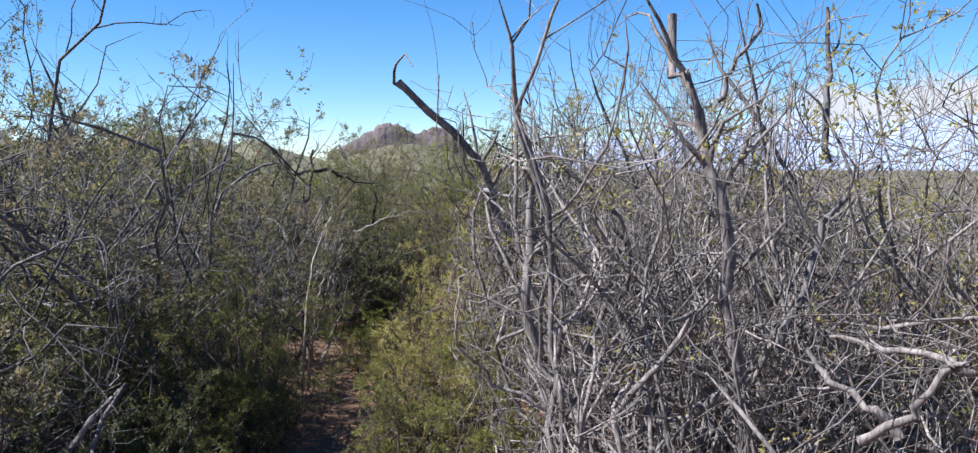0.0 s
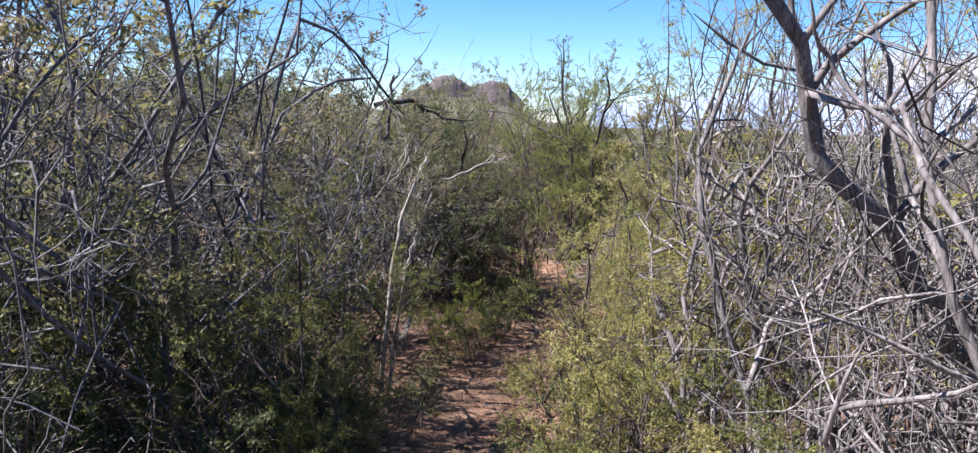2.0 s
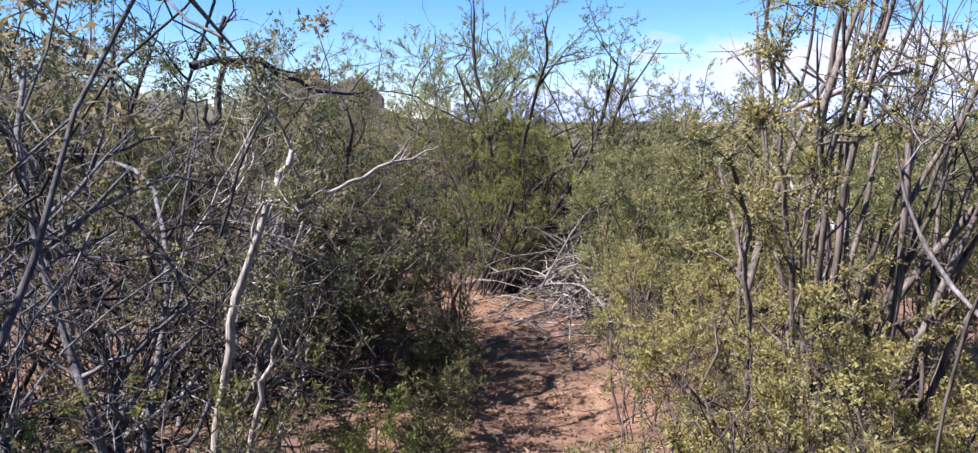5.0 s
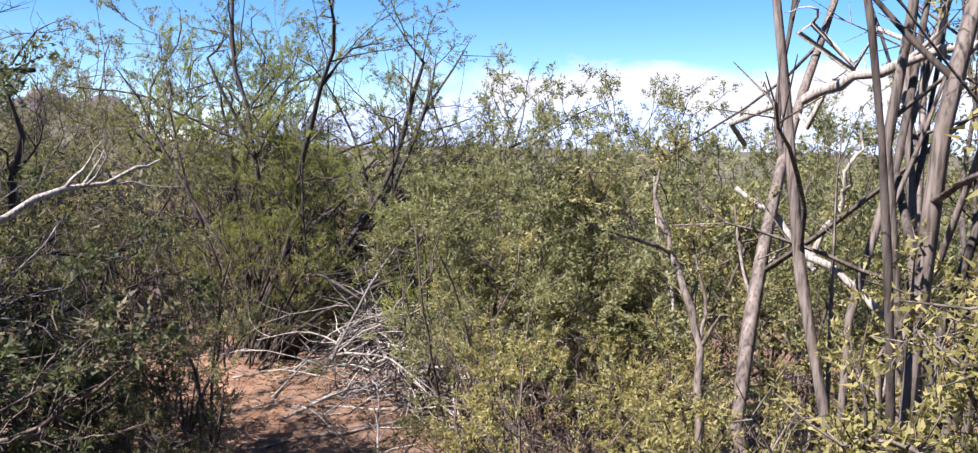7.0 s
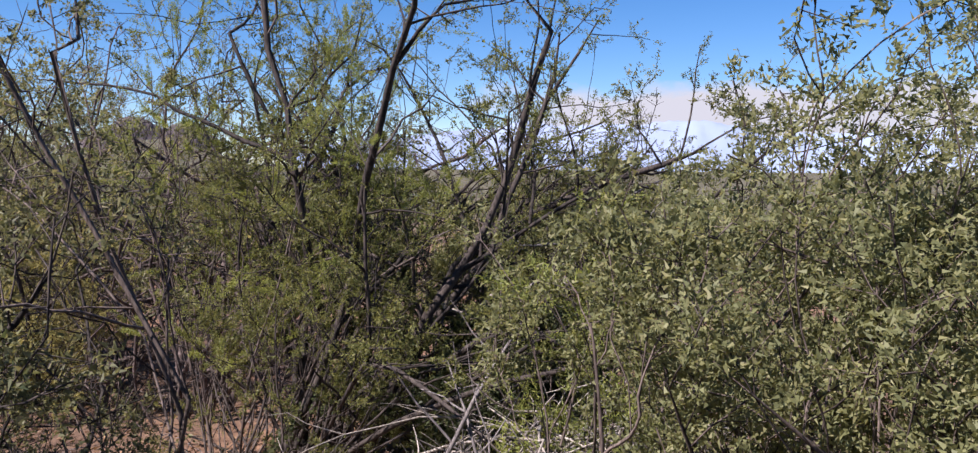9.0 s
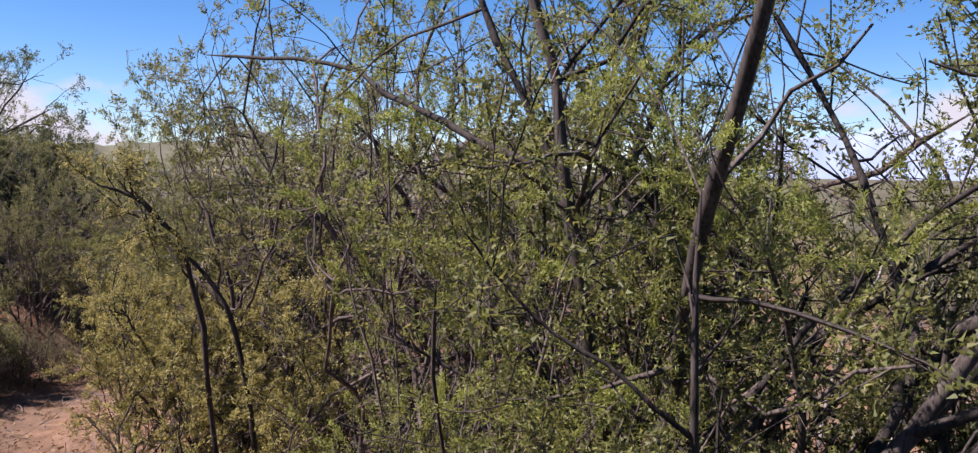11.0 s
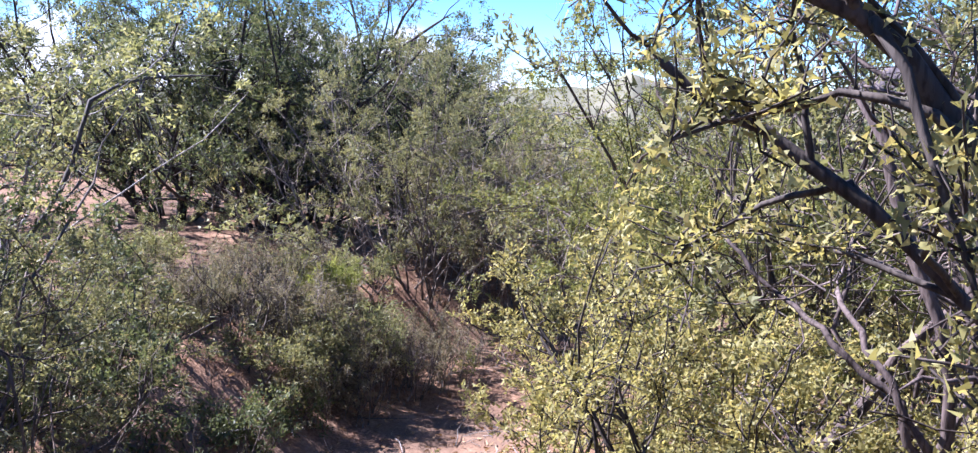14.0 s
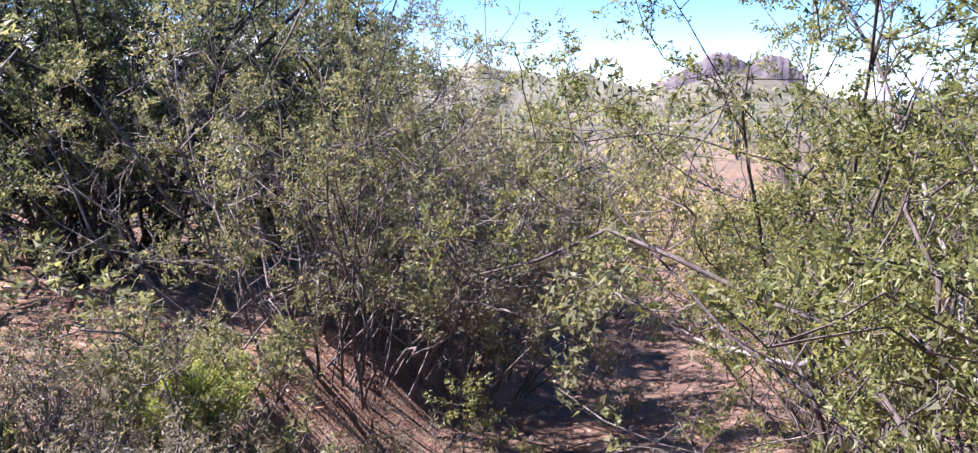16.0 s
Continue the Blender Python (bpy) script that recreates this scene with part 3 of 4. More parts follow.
OLIVE_L = "dense olive shrub beside the trail"
PLUME_L = "young feathery bright green shrub with plume-like shoots"
UP_L = "dense upright sage-green shrub with spiky shoots"
SPIKY_L = "dry spiky heath with upright straw-coloured shoots"
SPIKY = dict(leafing=DUSTY, wood=STRINGY, stems=40, spread=0.45, lift=0.2, leafy=0.7, arch=1.0, blade=(0.014, 0.005))
PLANTS = [
    # name, label, x, y, height, style, changes
    ("dry_shrub", DRY_L, -2.75, 5.6, 3.3, DRY, {}),
    ("dry_shrub", DRY_L, -2.7, 4.2, 3.0, DRY, {}),
    ("dry_shrub", DRY_L, -2.25, 6.7, 2.1, DRY, {}),
    ("dry_shrub", DRY_L, -3.7, 6.6, 3.2, DRY, {}),
    ("dry_shrub", DRY_L, -2.2, 3.2, 1.9, DRY, {}),
    ("dry_shrub", DRY_L, -3.6, 5.0, 3.4, DRY, {}),
    ("dry_shrub", DRY_L, -2.35, 5.1, 2.7, DRY, dict(leafing=OLIVE)),
    ("dry_shrub", DRY_L, -3.2, 4.2, 3.2, DRY, dict(leafing=OLIVE)),
    ("green_shrub", SHADE_L, -1.7, 4.9, 1.2, GREEN, dict(leafing=FERN, room=0.36)),
    ("green_shrub", SHADE_L, -1.8, 4.0, 1.0, GREEN, dict(leafing=DEEP, room=0.36)),
    ("green_shrub", SHADE_L, -1.65, 5.9, 1.1, GREEN, dict(leafing=FERN, room=0.36)),
    ("green_shrub", SHADE_L, -2.15, 3.4, 1.0, GREEN, dict(leafing=DEEP)),
    ("green_shrub", SHADE_L, -2.5, 4.5, 1.3, GREEN, dict(leafing=OLIVE)),
    ("dead_shrub", DEAD_L, 0.75, 3.1, 2.15, DEAD, dict(stems=64)),
    ("dead_shrub", DEAD_L, 0.35, 4.2, 2.2, DEAD, dict(stems=58)),
    ("dead_shrub", DEAD_L, 1.6, 4.0, 2.4, DEAD, {}),
    ("dead_shrub", DEAD_L, 1.7, 2.8, 2.3, DEAD, dict(leafing=YELLOW, leafy=0.35)),
    ("dead_shrub", DEAD_L, 0.6, 5.5, 2.2, DEAD, {}),
    ("dead_shrub", DEAD_L, 1.9, 5.4, 2.3, DEAD, dict(leafy=0.35)),
    ("dead_shrub", DEAD_L, 2.7, 3.6, 2.3, DEAD, dict(leafy=0.35)),
    ("green_shrub", GREEN_L, -0.38, 4.75, 1.15, GREEN, dict(room=0.36)),
    ("green_shrub", GREEN_L, -0.43, 5.6, 1.2, GREEN, dict(room=0.36)),
    ("green_shrub", GREEN_L, -0.38, 6.5, 1.1, GREEN, dict(room=0.36)),
    ("dry_shrub", DRY_L, -2.3, 8.9, 2.1, DRY, {}),
    ("dry_shrub", DRY_L, -2.5, 7.7, 2.2, DRY, dict(wood=DARK)),
    ("dead_shrub", "bare bleached shrub of pale crooked branches", -1.75, 8.1, 1.5, DEAD, dict(stems=8, wood=PALE, leafy=0.1, spread=0.9, base=0.2, crook=0.22)),
    ("green_shrub", OLIVE_L, -1.25, 9.9, 1.3, GREEN, dict(leafing=DEEP)),
    ("green_shrub", OLIVE_L, -0.9, 10.5, 1.8, GREEN, dict(leafing=OLIVE, room=0.34)),
    ("green_shrub", OLIVE_L, -1.8, 9.6, 1.2, GREEN, dict(leafing=DEEP)),
    ("dark_bush", TREE_L, -1.6, 10.8, 2.0, TREE, dict(leafing=OLIVE)),
    ("dark_bush", TREE_L, -2.6, 10.1, 2.4, TREE, {}),
    ("dark_bush", TREE_L, -0.15, 12.75, 2.8, TREE, dict(lean=(0.5, 0), lift=0.0, stems=30, leafing=FERN, thick=0.022, crook=0.14, fan=0.5, arch=0.8, leafy=0.95)),
    ("dark_bush", TREE_L, 0.75, 12.95, 1.8, TREE, dict(lean=(0.6, 0), lift=0.0, leafing=OLIVE, stems=10, leafy=0.5, crook=0.13, arch=0.9)),
    ("feathery_shrub", PLUME_L, -0.55, 12.95, 2.1, PLUME, dict(room=0.34, leafing=FRESH, stems=18, twigs=5, blades=210, blade=(0.013, 0.0032), shoot=1.3, wood=BROWN)),
    ("green_shrub", OLIVE_L, -0.42, 12.5, 1.3, GREEN, dict(leafing=FERN, wood=DARK, room=0.4, stems=26, leafy=0.8)),
    ("green_shrub", OLIVE_L, 0.55, 12.6, 0.75, GREEN, dict(leafing=DEEP, leafy=0.8, stems=28)),
    ("green_shrub", OLIVE_L, -1.15, 11.5, 1.1, GREEN, dict(leafing=DEEP, room=0.36)),
    ("feathery_shrub", PLUME_L, -1.12, 7.95, 0.5, PLUME, dict(stems=8, room=0.26, blades=60)),
    ("feathery_shrub", PLUME_L, -0.2, 5.1, 1.0, PLUME, dict(stems=8, room=0.4, blades=80, blade=(0.012, 0.003))),
    ("feathery_shrub", PLUME_L, 0.42, 11.0, 1.0, PLUME, dict(stems=7, room=0.3)),
    ("green_shrub", GREEN_L, 0.1, 8.0, 1.05, GREEN, dict(stems=32)),
    ("green_shrub", GREEN_L, 0.3, 7.3, 0.95, GREEN, dict(stems=32)),
    ("green_shrub", GREEN_L, 0.3, 9.0, 1.0, GREEN, {}),
    ("tall_shrub", "tall many-stemmed shrub with grey-brown trunks", 0.52, 7.78, 2.9, TREE, dict(wood=STRINGY, leafing=YELLOW, stems=22, forks=1, fan=0.3, base=0.22, spread=0.08, lean=(0.02, 0.0), crook=0.09, thick=0.016, side=5, leafy=0.45, room=0.75)),
    ("upright_shrub", UP_L, 1.05, 10.4, 1.45, GREEN, dict(leafing=SAGE, spread=0.3, stems=52, lift=0.12, base=0.6, arch=1.0, leafy=1.2, blade=(0.017, 0.0075), blades=28)),
    ("upright_shrub", UP_L, 1.75, 9.7, 1.6, GREEN, dict(leafing=SAGE, spread=0.3, stems=46, lift=0.12, base=0.6, arch=1.0, leafy=1.2, blade=(0.017, 0.0075), blades=28)),
    ("leaning_shrub", "dark slender shrub leaning over the trail with leafy tips", -1.35, 14.55, 1.8, TREE, dict(leafing=YELLOW, stems=12, lean=(-0.55, -0.1), lift=0.0, thick=0.009, room=0.75)),
    ("green_shrub", GREEN_L, -2.65, 15.2, 1.15, GREEN, dict(wood=DARK, room=0.4, stems=28, spread=1.0, leafy=0.9)),
    ("green_shrub", GREEN_L, -2.0, 14.65, 0.95, GREEN, dict(wood=DARK, room=0.4, stems=26, spread=1.0, leafy=0.9)),
    ("tall_shrub", TALL_L, -1.0, 14.3, 3.0, TREE, dict(wood=TWISTED, room=0.75, crook=0.34, nodes=18, stems=24, forks=3, base=0.5, side=5, twigs=5, leafy=0.45, leafing=OLIVE, thick=0.018)),
    ("tall_shrub", TALL_L, -1.75, 15.4, 3.0, TREE, dict(wood=TWISTED, room=0.75, crook=0.34, nodes=18, stems=22, forks=3, base=0.5, side=5, twigs=5, leafy=0.45, leafing=OLIVE, thick=0.018)),
    ("tall_shrub", TALL_L, -2.3, 16.6, 2.7, TREE, dict(wood=STRINGY, crook=0.25, stems=20, thick=0.011, leafy=0.55, leafing=OLIVE)),
    ("green_shrub", "feathery olive-green shrub with slender stems", -3.1, 17.4, 2.2, GREEN, dict(thick=0.009, stems=34, spread=0.4, room=0.6, leafy=1.0, leafing=FERN, blade=(0.017, 0.0065), blades=40)),
    ("green_shrub", "feathery olive-green shrub with slender stems", -2.75, 16.7, 2.1, GREEN, dict(thick=0.009, stems=32, spread=0.45, room=0.5, leafy=1.0, leafing=FERN, blade=(0.015, 0.006), blades=42)),
    ("green_shrub", "loose green shrub on the bank", -3.15, 13.6, 2.1, GREEN, dict(leafing=OLIVE, stems=34, leafy=0.8)),
    ("green_shrub", "loose green shrub on the bank", -3.8, 14.2, 1.2, GREEN, dict(leafing=OLIVE, stems=28, leafy=0.75)),
    ("green_shrub", "loose green shrub on the bank", -4.2, 13.3, 2.5, GREEN, dict(leafing=OLIVE, stems=32, leafy=0.8)),
    ("green_shrub", "loose green shrub on the bank", -5.0, 14.4, 1.1, GREEN, dict(leafing=DEEP, stems=20)),
    ("low_shrub", LOW_L, -4.0, 15.0, 0.29, LOW, dict(leafing=DEEP)),
    ("low_shrub", LOW_L, -4.45, 15.5, 0.32, LOW, dict(leafing=DEEP)),
    ("low_shrub", LOW_L, -4.65, 16.1, 0.29, LOW, dict(leafing=DEEP)),
    ("low_shrub", LOW_L, -5.1, 16.4, 0.29, LOW, dict(leafing=OLIVE)),
    ("low_shrub", LOW_L, -5.2, 17.1, 0.35, LOW, {}),
    ("low_shrub", LOW_L, -5.7, 17.5, 0.28, LOW, {}),
    ("low_shrub", LOW_L, -4.95, 15.2, 0.29, LOW, dict(leafing=DEEP)),
    ("low_shrub", LOW_L, -5.9, 16.6, 0.17, LOW, {}),
    ("low_shrub", LOW_L, -4.6, 14.85, 0.35, LOW, dict(leafing=DEEP)),
    ("low_shrub", LOW_L, -5.4, 15.8, 0.26, LOW, dict(leafing=OLIVE)),
    ("low_shrub", LOW_L, -5.9, 15.3, 0.34, LOW, dict(leafing=DEEP)),
    ("low_shrub", LOW_L, -6.4, 16.2, 0.34, LOW, dict(leafing=OLIVE)),
    ("low_shrub", LOW_L, -6.9, 16.9, 0.30, LOW, {}),
    ("green_shrub", GREEN_L, -0.45, 4.1, 0.85, GREEN, dict(leafing=FERN, room=0.28)),
    ("green_shrub", GREEN_L, -0.52, 5.2, 0.7, GREEN, dict(room=0.28)),
    ("green_shrub", SHADE_L, -1.48, 4.55, 0.7, GREEN, dict(leafing=FERN, room=0.3)),
    ("green_shrub", SHADE_L, -1.42, 5.5, 0.6, GREEN, dict(leafing=OLIVE, room=0.28)),
    ("heath_shrub", SPIKY_L, -5.3, 16.75, 0.36, LOW, SPIKY),
    ("heath_shrub", SPIKY_L, -4.8, 16.45, 0.34, LOW, SPIKY),
    ("heath_shrub", SPIKY_L, -5.65, 17.0, 0.32, LOW, SPIKY),
    ("heath_shrub", SPIKY_L, -5.05, 16.95, 0.36, LOW, SPIKY),
    ("heath_shrub", SPIKY_L, -5.5, 16.4, 0.3, LOW, SPIKY),
    ("heath_shrub", SPIKY_L, -4.95, 17.45, 0.4, LOW, SPIKY),
    ("green_shrub", OLIVE_L, -0.74, 10.05, 1.1, GREEN, dict(leafing=OLIVE, room=0.3)),
    ("low_shrub", "bright green sprouting herb on the bank", -5.55, 17.25, 0.22, PLUME, {}),
    ("bank_shrub", "grey-brown twiggy shrub at the edge of the trail", -5.7, 18.5, 1.7, GREEN, dict(leafing=OLIVE, stems=46, base=0.5, wood=STRINGY, leafy=0.65, blade=(0.017, 0.007), blades=26)),
    ("bank_shrub", "grey-brown twiggy shrub at the edge of the trail", -5.35, 19.4, 1.3, GREEN, dict(leafing=DUSTY, wood=STRINGY, stems=34)),
    ("dark_bush", TREE_L, -8.1, 20.0, 3.0, TREE, dict(low=0.04, leafy=0.9, stems=18)),
    ("dark_bush", TREE_L, -7.4, 20.9, 2.2, TREE, dict(leafing=OLIVE, low=0.04, leafy=0.9)),
    ("dark_bush", TREE_L, -9.0, 18.9, 2.8, TREE, dict(low=0.04, leafy=0.9, stems=18)),
    ("dark_bush", TREE_L, -6.7, 20.4, 1.7, TREE, dict(stems=18)),
    ("dark_bush", TREE_L, -7.8, 19.1, 2.6, TREE, dict(low=0.04, leafy=0.9, stems=20)),
    ("dark_bush", TREE_L, -7.6, 14.9, 2.2, TREE, dict(stems=16, leafing=OLIVE)),
    ("dark_bush", TREE_L, -9.9, 16.3, 2.3, TREE, dict(stems=18)),
    ("green_shrub", "small rounded yellow-green shrub in bare sand", -5.3, 21.6, 1.0, GREEN, {}),
    ("green_shrub", GREEN_L, -3.4, 19.3, 1.4, GREEN, {}),
    ("green_shrub", OLIVE_L, -2.7, 20.6, 1.6, GREEN, dict(leafing=OLIVE)),
    ("dry_shrub", DRY_L, -6.4, 22.3, 1.8, DRY, {}),
    ("dry_shrub", DRY_L, -3.2, 22.2, 1.8, DRY, {}),
    ("green_shrub", "small rounded yellow-green shrub in bare sand", -4.2, 23.4, 0.9, GREEN, {}),
]
# small heath plants along the trodden edge
edge = np.random.RandomState(4)
for y in np.arange(3.4, 10.6, 0.42):
    side = edge.choice([-1, 1])
    x = float(np.interp(y, TRAIL[:, 1], TRAIL[:, 0])) + side * edge.uniform(0.42, 0.62)
    PLANTS.append(("heath_plant", "small tufted heath plant at the trail's edge", round(x, 2), round(float(y), 2), edge.uniform(0.22, 0.45), LOW,
                   dict(leafing=(DEEP, OLIVE, SAGE)[edge.randint(3)], stems=6, base=0.12, room=0.26)))
for i, (name, label, x, y, height, style, changes) in enumerate(PLANTS):
    shrub(name, label, x, y, height, 100 + i, **{**style, **changes})


# limbs that stand out of the thickets
def limb(name, label, p, q, r0, r1, seed, wood, bend=0.12, forks=3, category="branch"):
    """A crooked limb from p to q, with a few forks."""
    rng = np.random.RandomState(seed)
    p, q = np.array(p, float), np.array(q, float)
    n = 12
    t = np.linspace(0, 1, n)[:, None]
    size = np.linalg.norm(q - p)
    walkn = np.cumsum(rng.normal(0, 1, (n, 3)), 0)
    walkn = walkn - walkn[0] - t * (walkn[-1] - walkn[0])
    P = (p + (q - p) * t + walkn * size * bend * 0.18)[None]
    R = np.linspace(r0, r1, n)[None] * rng.uniform(0.88, 1.15, (1, n))
    root = tagged(new(name), label, category)
    root.location = p
    part("limb", mesh_of("limb", *tubes(P - p, R, 8, rng), wood), root)
    for _ in range(forks):
        k = rng.randint(n // 3, n - 1)
        d = unit(P[0, k] - P[0, k - 1]) + unit(rng.normal(size=3)) * 0.8 + np.array([0, 0, 0.3])
        F = grow(rng, P[:, k], d[None], np.array([size * rng.uniform(0.15, 0.4)]), 6, 0.3, 0.05)
        part("fork", mesh_of("fork", *tubes(F - p, R[0, k] * 0.6 * np.linspace(1, 0.2, 7)[None], 6, rng), wood), root)
    return root


def trunk(name, label, way, r0, r1, seed, wood, forks=4, leafing=None, size=0.45, blade=(0.012, 0.0055), category="sapling"):
    """A crooked trunk from the ground through a few places, with forked ends that may carry tufts of leaves."""
    rng = np.random.RandomState(seed)
    way = np.array(way, float)
    n = 18
    t = np.linspace(0, len(way) - 1, n)
    P = np.stack([np.interp(t, np.arange(len(way)), way[:, i]) for i in range(3)], 1)
    P[1:-1] = (P[:-2] + 2 * P[1:-1] + P[2:]) / 4
    P[1:-1] += rng.normal(0, 0.0045, (n - 2, 3))
    base = P[0].copy()
    root = tagged(new(name), label, category)
    root.location = base
    R = np.linspace(r0, r1, n) * rng.uniform(0.85, 1.2, n)
    part("limb", mesh_of("limb", *tubes((P - base)[None], R[None], 8, rng), wood), root)
    tips = []
    for i in range(forks):
        k = rng.randint(n // 3, n)
        d = unit(P[k] - P[k - 1]) + unit(rng.normal(size=3)) * 0.7 + np.array([0, 0, 0.2])
        F = grow(rng, P[k:k + 1], d[None], np.array([size * rng.uniform(0.5, 1.1)]), 8, 0.28, 0.03)
        part("fork", mesh_of("fork", *tubes(F - base, R[k] * 0.6 * np.linspace(1, 0.25, 9)[None], 6, rng), wood), root)
        tips.append(F[0])
    if leafing and tips:
        T = np.concatenate([f[5:] for f in tips])
        st = np.repeat(T, 5, 0)
        W = grow(rng, st, rng.normal(0, 0.7, st.shape) + np.array([0, 0, 0.5]), rng.uniform(0.04, 0.11, len(st)), 2, 0.3)
        tagged(part("branchwork", mesh_of("branchwork", *tubes(W - base, np.tile(np.linspace(0.0018, 0.001, 3), (len(W), 1)), 3, rng), wood), root), kind="stuff")
        g = np.repeat(np.arange(len(W)), 24)
        f = rng.uniform(0.1, 1.05, (len(g), 1))
        pos = W[g, 0] * (1 - f) + W[g, 2] * f + rng.normal(0, 0.006, (len(g), 3))
        dl = unit(W[g, 2] - W[g, 0]) * 0.6 + unit(rng.normal(size=(len(g), 3))) * 0.8
        tagged(part("foliage", mesh_of("foliage", *leaves(rng, pos - base, dl, *blade), leafing, False), root), kind="stuff")
    return root


LEANING = "dark slender trunk leaning over the trail with leafy tips"
trunk("leaning_sapling", LEANING, [(-1.80, 14.26, -0.55), (-1.88, 14.19, 0.48), (-1.93, 14.12, 0.775), (-2.08, 14.03, 0.955), (-2.17, 13.98, 0.99)], 0.014, 0.007, 51, DARK, 7, YELLOW, 0.35)
trunk("leaning_sapling", LEANING, [(-1.66, 14.40, -0.55), (-1.80, 14.34, 0.45), (-2.02, 14.30, 0.72), (-2.30, 14.22, 0.93)], 0.013, 0.006, 52, DARK, 7, YELLOW, 0.35)
trunk("leaning_sapling", LEANING, [(-2.20, 14.95, -0.6), (-2.40, 14.85, 0.0), (-2.56, 14.75, 0.35)], 0.008, 0.004, 53, DARK, 5, YELLOW, 0.4)
trunk("leaning_sapling", LEANING, [(-2.25, 15.05, -0.6), (-2.55, 15.0, 0.0), (-2.85, 15.0, 0.4)], 0.008, 0.004, 54, DARK, 5, YELLOW, 0.4)
trunk("leaning_sapling", LEANING, [(-2.3, 15.2, -0.6), (-2.7, 15.3, -0.1), (-3.05, 15.4, 0.25)], 0.008, 0.004, 55, DARK, 5, YELLOW, 0.4)
WHITE = "small crooked tree with smooth bleached bark"
trunk("white_sapling", WHITE, [(-1.50, 6.84, -0.32), (-1.44, 6.82, 0.45), (-1.40, 6.81, 0.70), (-1.31, 6.82, 1.0), (-1.26, 6.9, 1.12)], 0.014, 0.007, 56, PALE, 4, OLIVE, 0.35)
trunk("white_sapling", WHITE, [(-1.46, 6.86, -0.32), (-1.36, 6.86, 0.5), (-1.28, 6.88, 0.74)], 0.010, 0.004, 57, PALE, 3, OLIVE, 0.3)
LOPPED = "grey-brown sapling beside the trail with tufts of yellow-green leaves"
trunk("green_sapling", LOPPED, [(0.06, 7.28, -0.4), (-0.02, 7.2, 0.5), (-0.08, 7.08, 0.92), (-0.19, 6.95, 1.1)], 0.009, 0.005, 58, STRINGY, 9, YELLOW, 0.3)
trunk("green_sapling", LOPPED, [(0.2, 7.35, -0.4), (0.16, 7.3, 0.6), (0.1, 7.27, 0.95), (0.0, 7.15, 1.35)], 0.010, 0.005, 59, STRINGY, 9, YELLOW, 0.35)
trunk("green_sapling", LOPPED, [(0.35, 8.3, -0.45), (0.42, 8.36, 0.6), (0.37, 8.53, 0.97)], 0.013, 0.008, 60, STRINGY, 6, YELLOW, 0.35)


GREY_LIMB, PALE_LIMB = "thick weathered grey limb of a dead shrub", "bleached pale dead branch among the shrubs"
limb("dead_limb", GREY_LIMB, (0.56, 4.06, 0.79), (-0.38, 3.68, 1.89), 0.028, 0.015, 1, GREY, 0.16, 7)
limb("dead_limb", GREY_LIMB, (0.68, 2.82, 0.73), (0.57, 2.74, 2.01), 0.0220, 0.0130, 2, GREY, 0.22, 7)
limb("dead_limb", GREY_LIMB, (1.24, 3.17, 1.55), (1.22, 3.18, 2.11), 0.0144, 0.0072, 3, ASH, 0.1, 3)
limb("dead_limb", GREY_LIMB, (0.81, 3.1, 1.77), (0.93, 3.06, 2.1), 0.0101, 0.0050, 4, ASH, 0.2, 2)
limb("dead_limb", PALE_LIMB, (1.0, 2.07, 0.88), (0.8, 2.16, 1.08), 0.0135, 0.0054, 5, GREY, 0.2, 3)
limb("dead_limb", PALE_LIMB, (1.08, 1.91, 1.08), (0.87, 2.18, 1.11), 0.0099, 0.0045, 6, GREY, 0.25, 4)
limb("dead_limb", PALE_LIMB, (0.88, 2.02, 0.89), (1.03, 1.83, 1.12), 0.0117, 0.0054, 7, GREY, 0.25, 3)
limb("dead_limb", GREY_LIMB, (0.96, 2.84, 0.93), (1.16, 2.77, 1.47), 0.0158, 0.0072, 8, ASH, 0.12, 3)
limb("dead_limb", GREY_LIMB, (0.18, 3.17, 0.82), (0.15, 3.19, 1.59), 0.0200, 0.0130, 9, GREY, 0.16, 5)
limb("dead_limb", PALE_LIMB, (-1.58, 8.21, 0.11), (-1.41, 8.34, 0.78), 0.0165, 0.0067, 11, PALE, 0.12, 3)
limb("dead_limb", PALE_LIMB, (-1.58, 8.21, 0.11), (-1.39, 8.34, 0.3), 0.0105, 0.0045, 12, PALE, 0.15, 1)
limb("dead_limb", PALE_LIMB, (-2.07, 7.97, 0.42), (-1.65, 8.5, 0.45), 0.0090, 0.0045, 13, PALE, 0.1, 2)
limb("dead_limb", PALE_LIMB, (-2.16, 8.25, 0.72), (-1.66, 8.7, 0.6), 0.0090, 0.0037, 14, PALE, 0.2, 4)
limb("dead_limb", PALE_LIMB, (-1.39, 8.85, 0.85), (-0.84, 9.16, 1.05), 0.0135, 0.0030, 15, PALE, 0.12, 4)
limb("dead_limb", "dark bare stem above the thicket", (-1.95, 9.15, 0.85), (-1.89, 9.37, 1.69), 0.024, 0.012, 16, DARK, 0.1, 5)
limb("dead_limb", "dark bare stem above the thicket", (-2.01, 9.14, 1.43), (-1.23, 9.86, 1.33), 0.02, 0.008, 17, DARK, 0.15, 5)
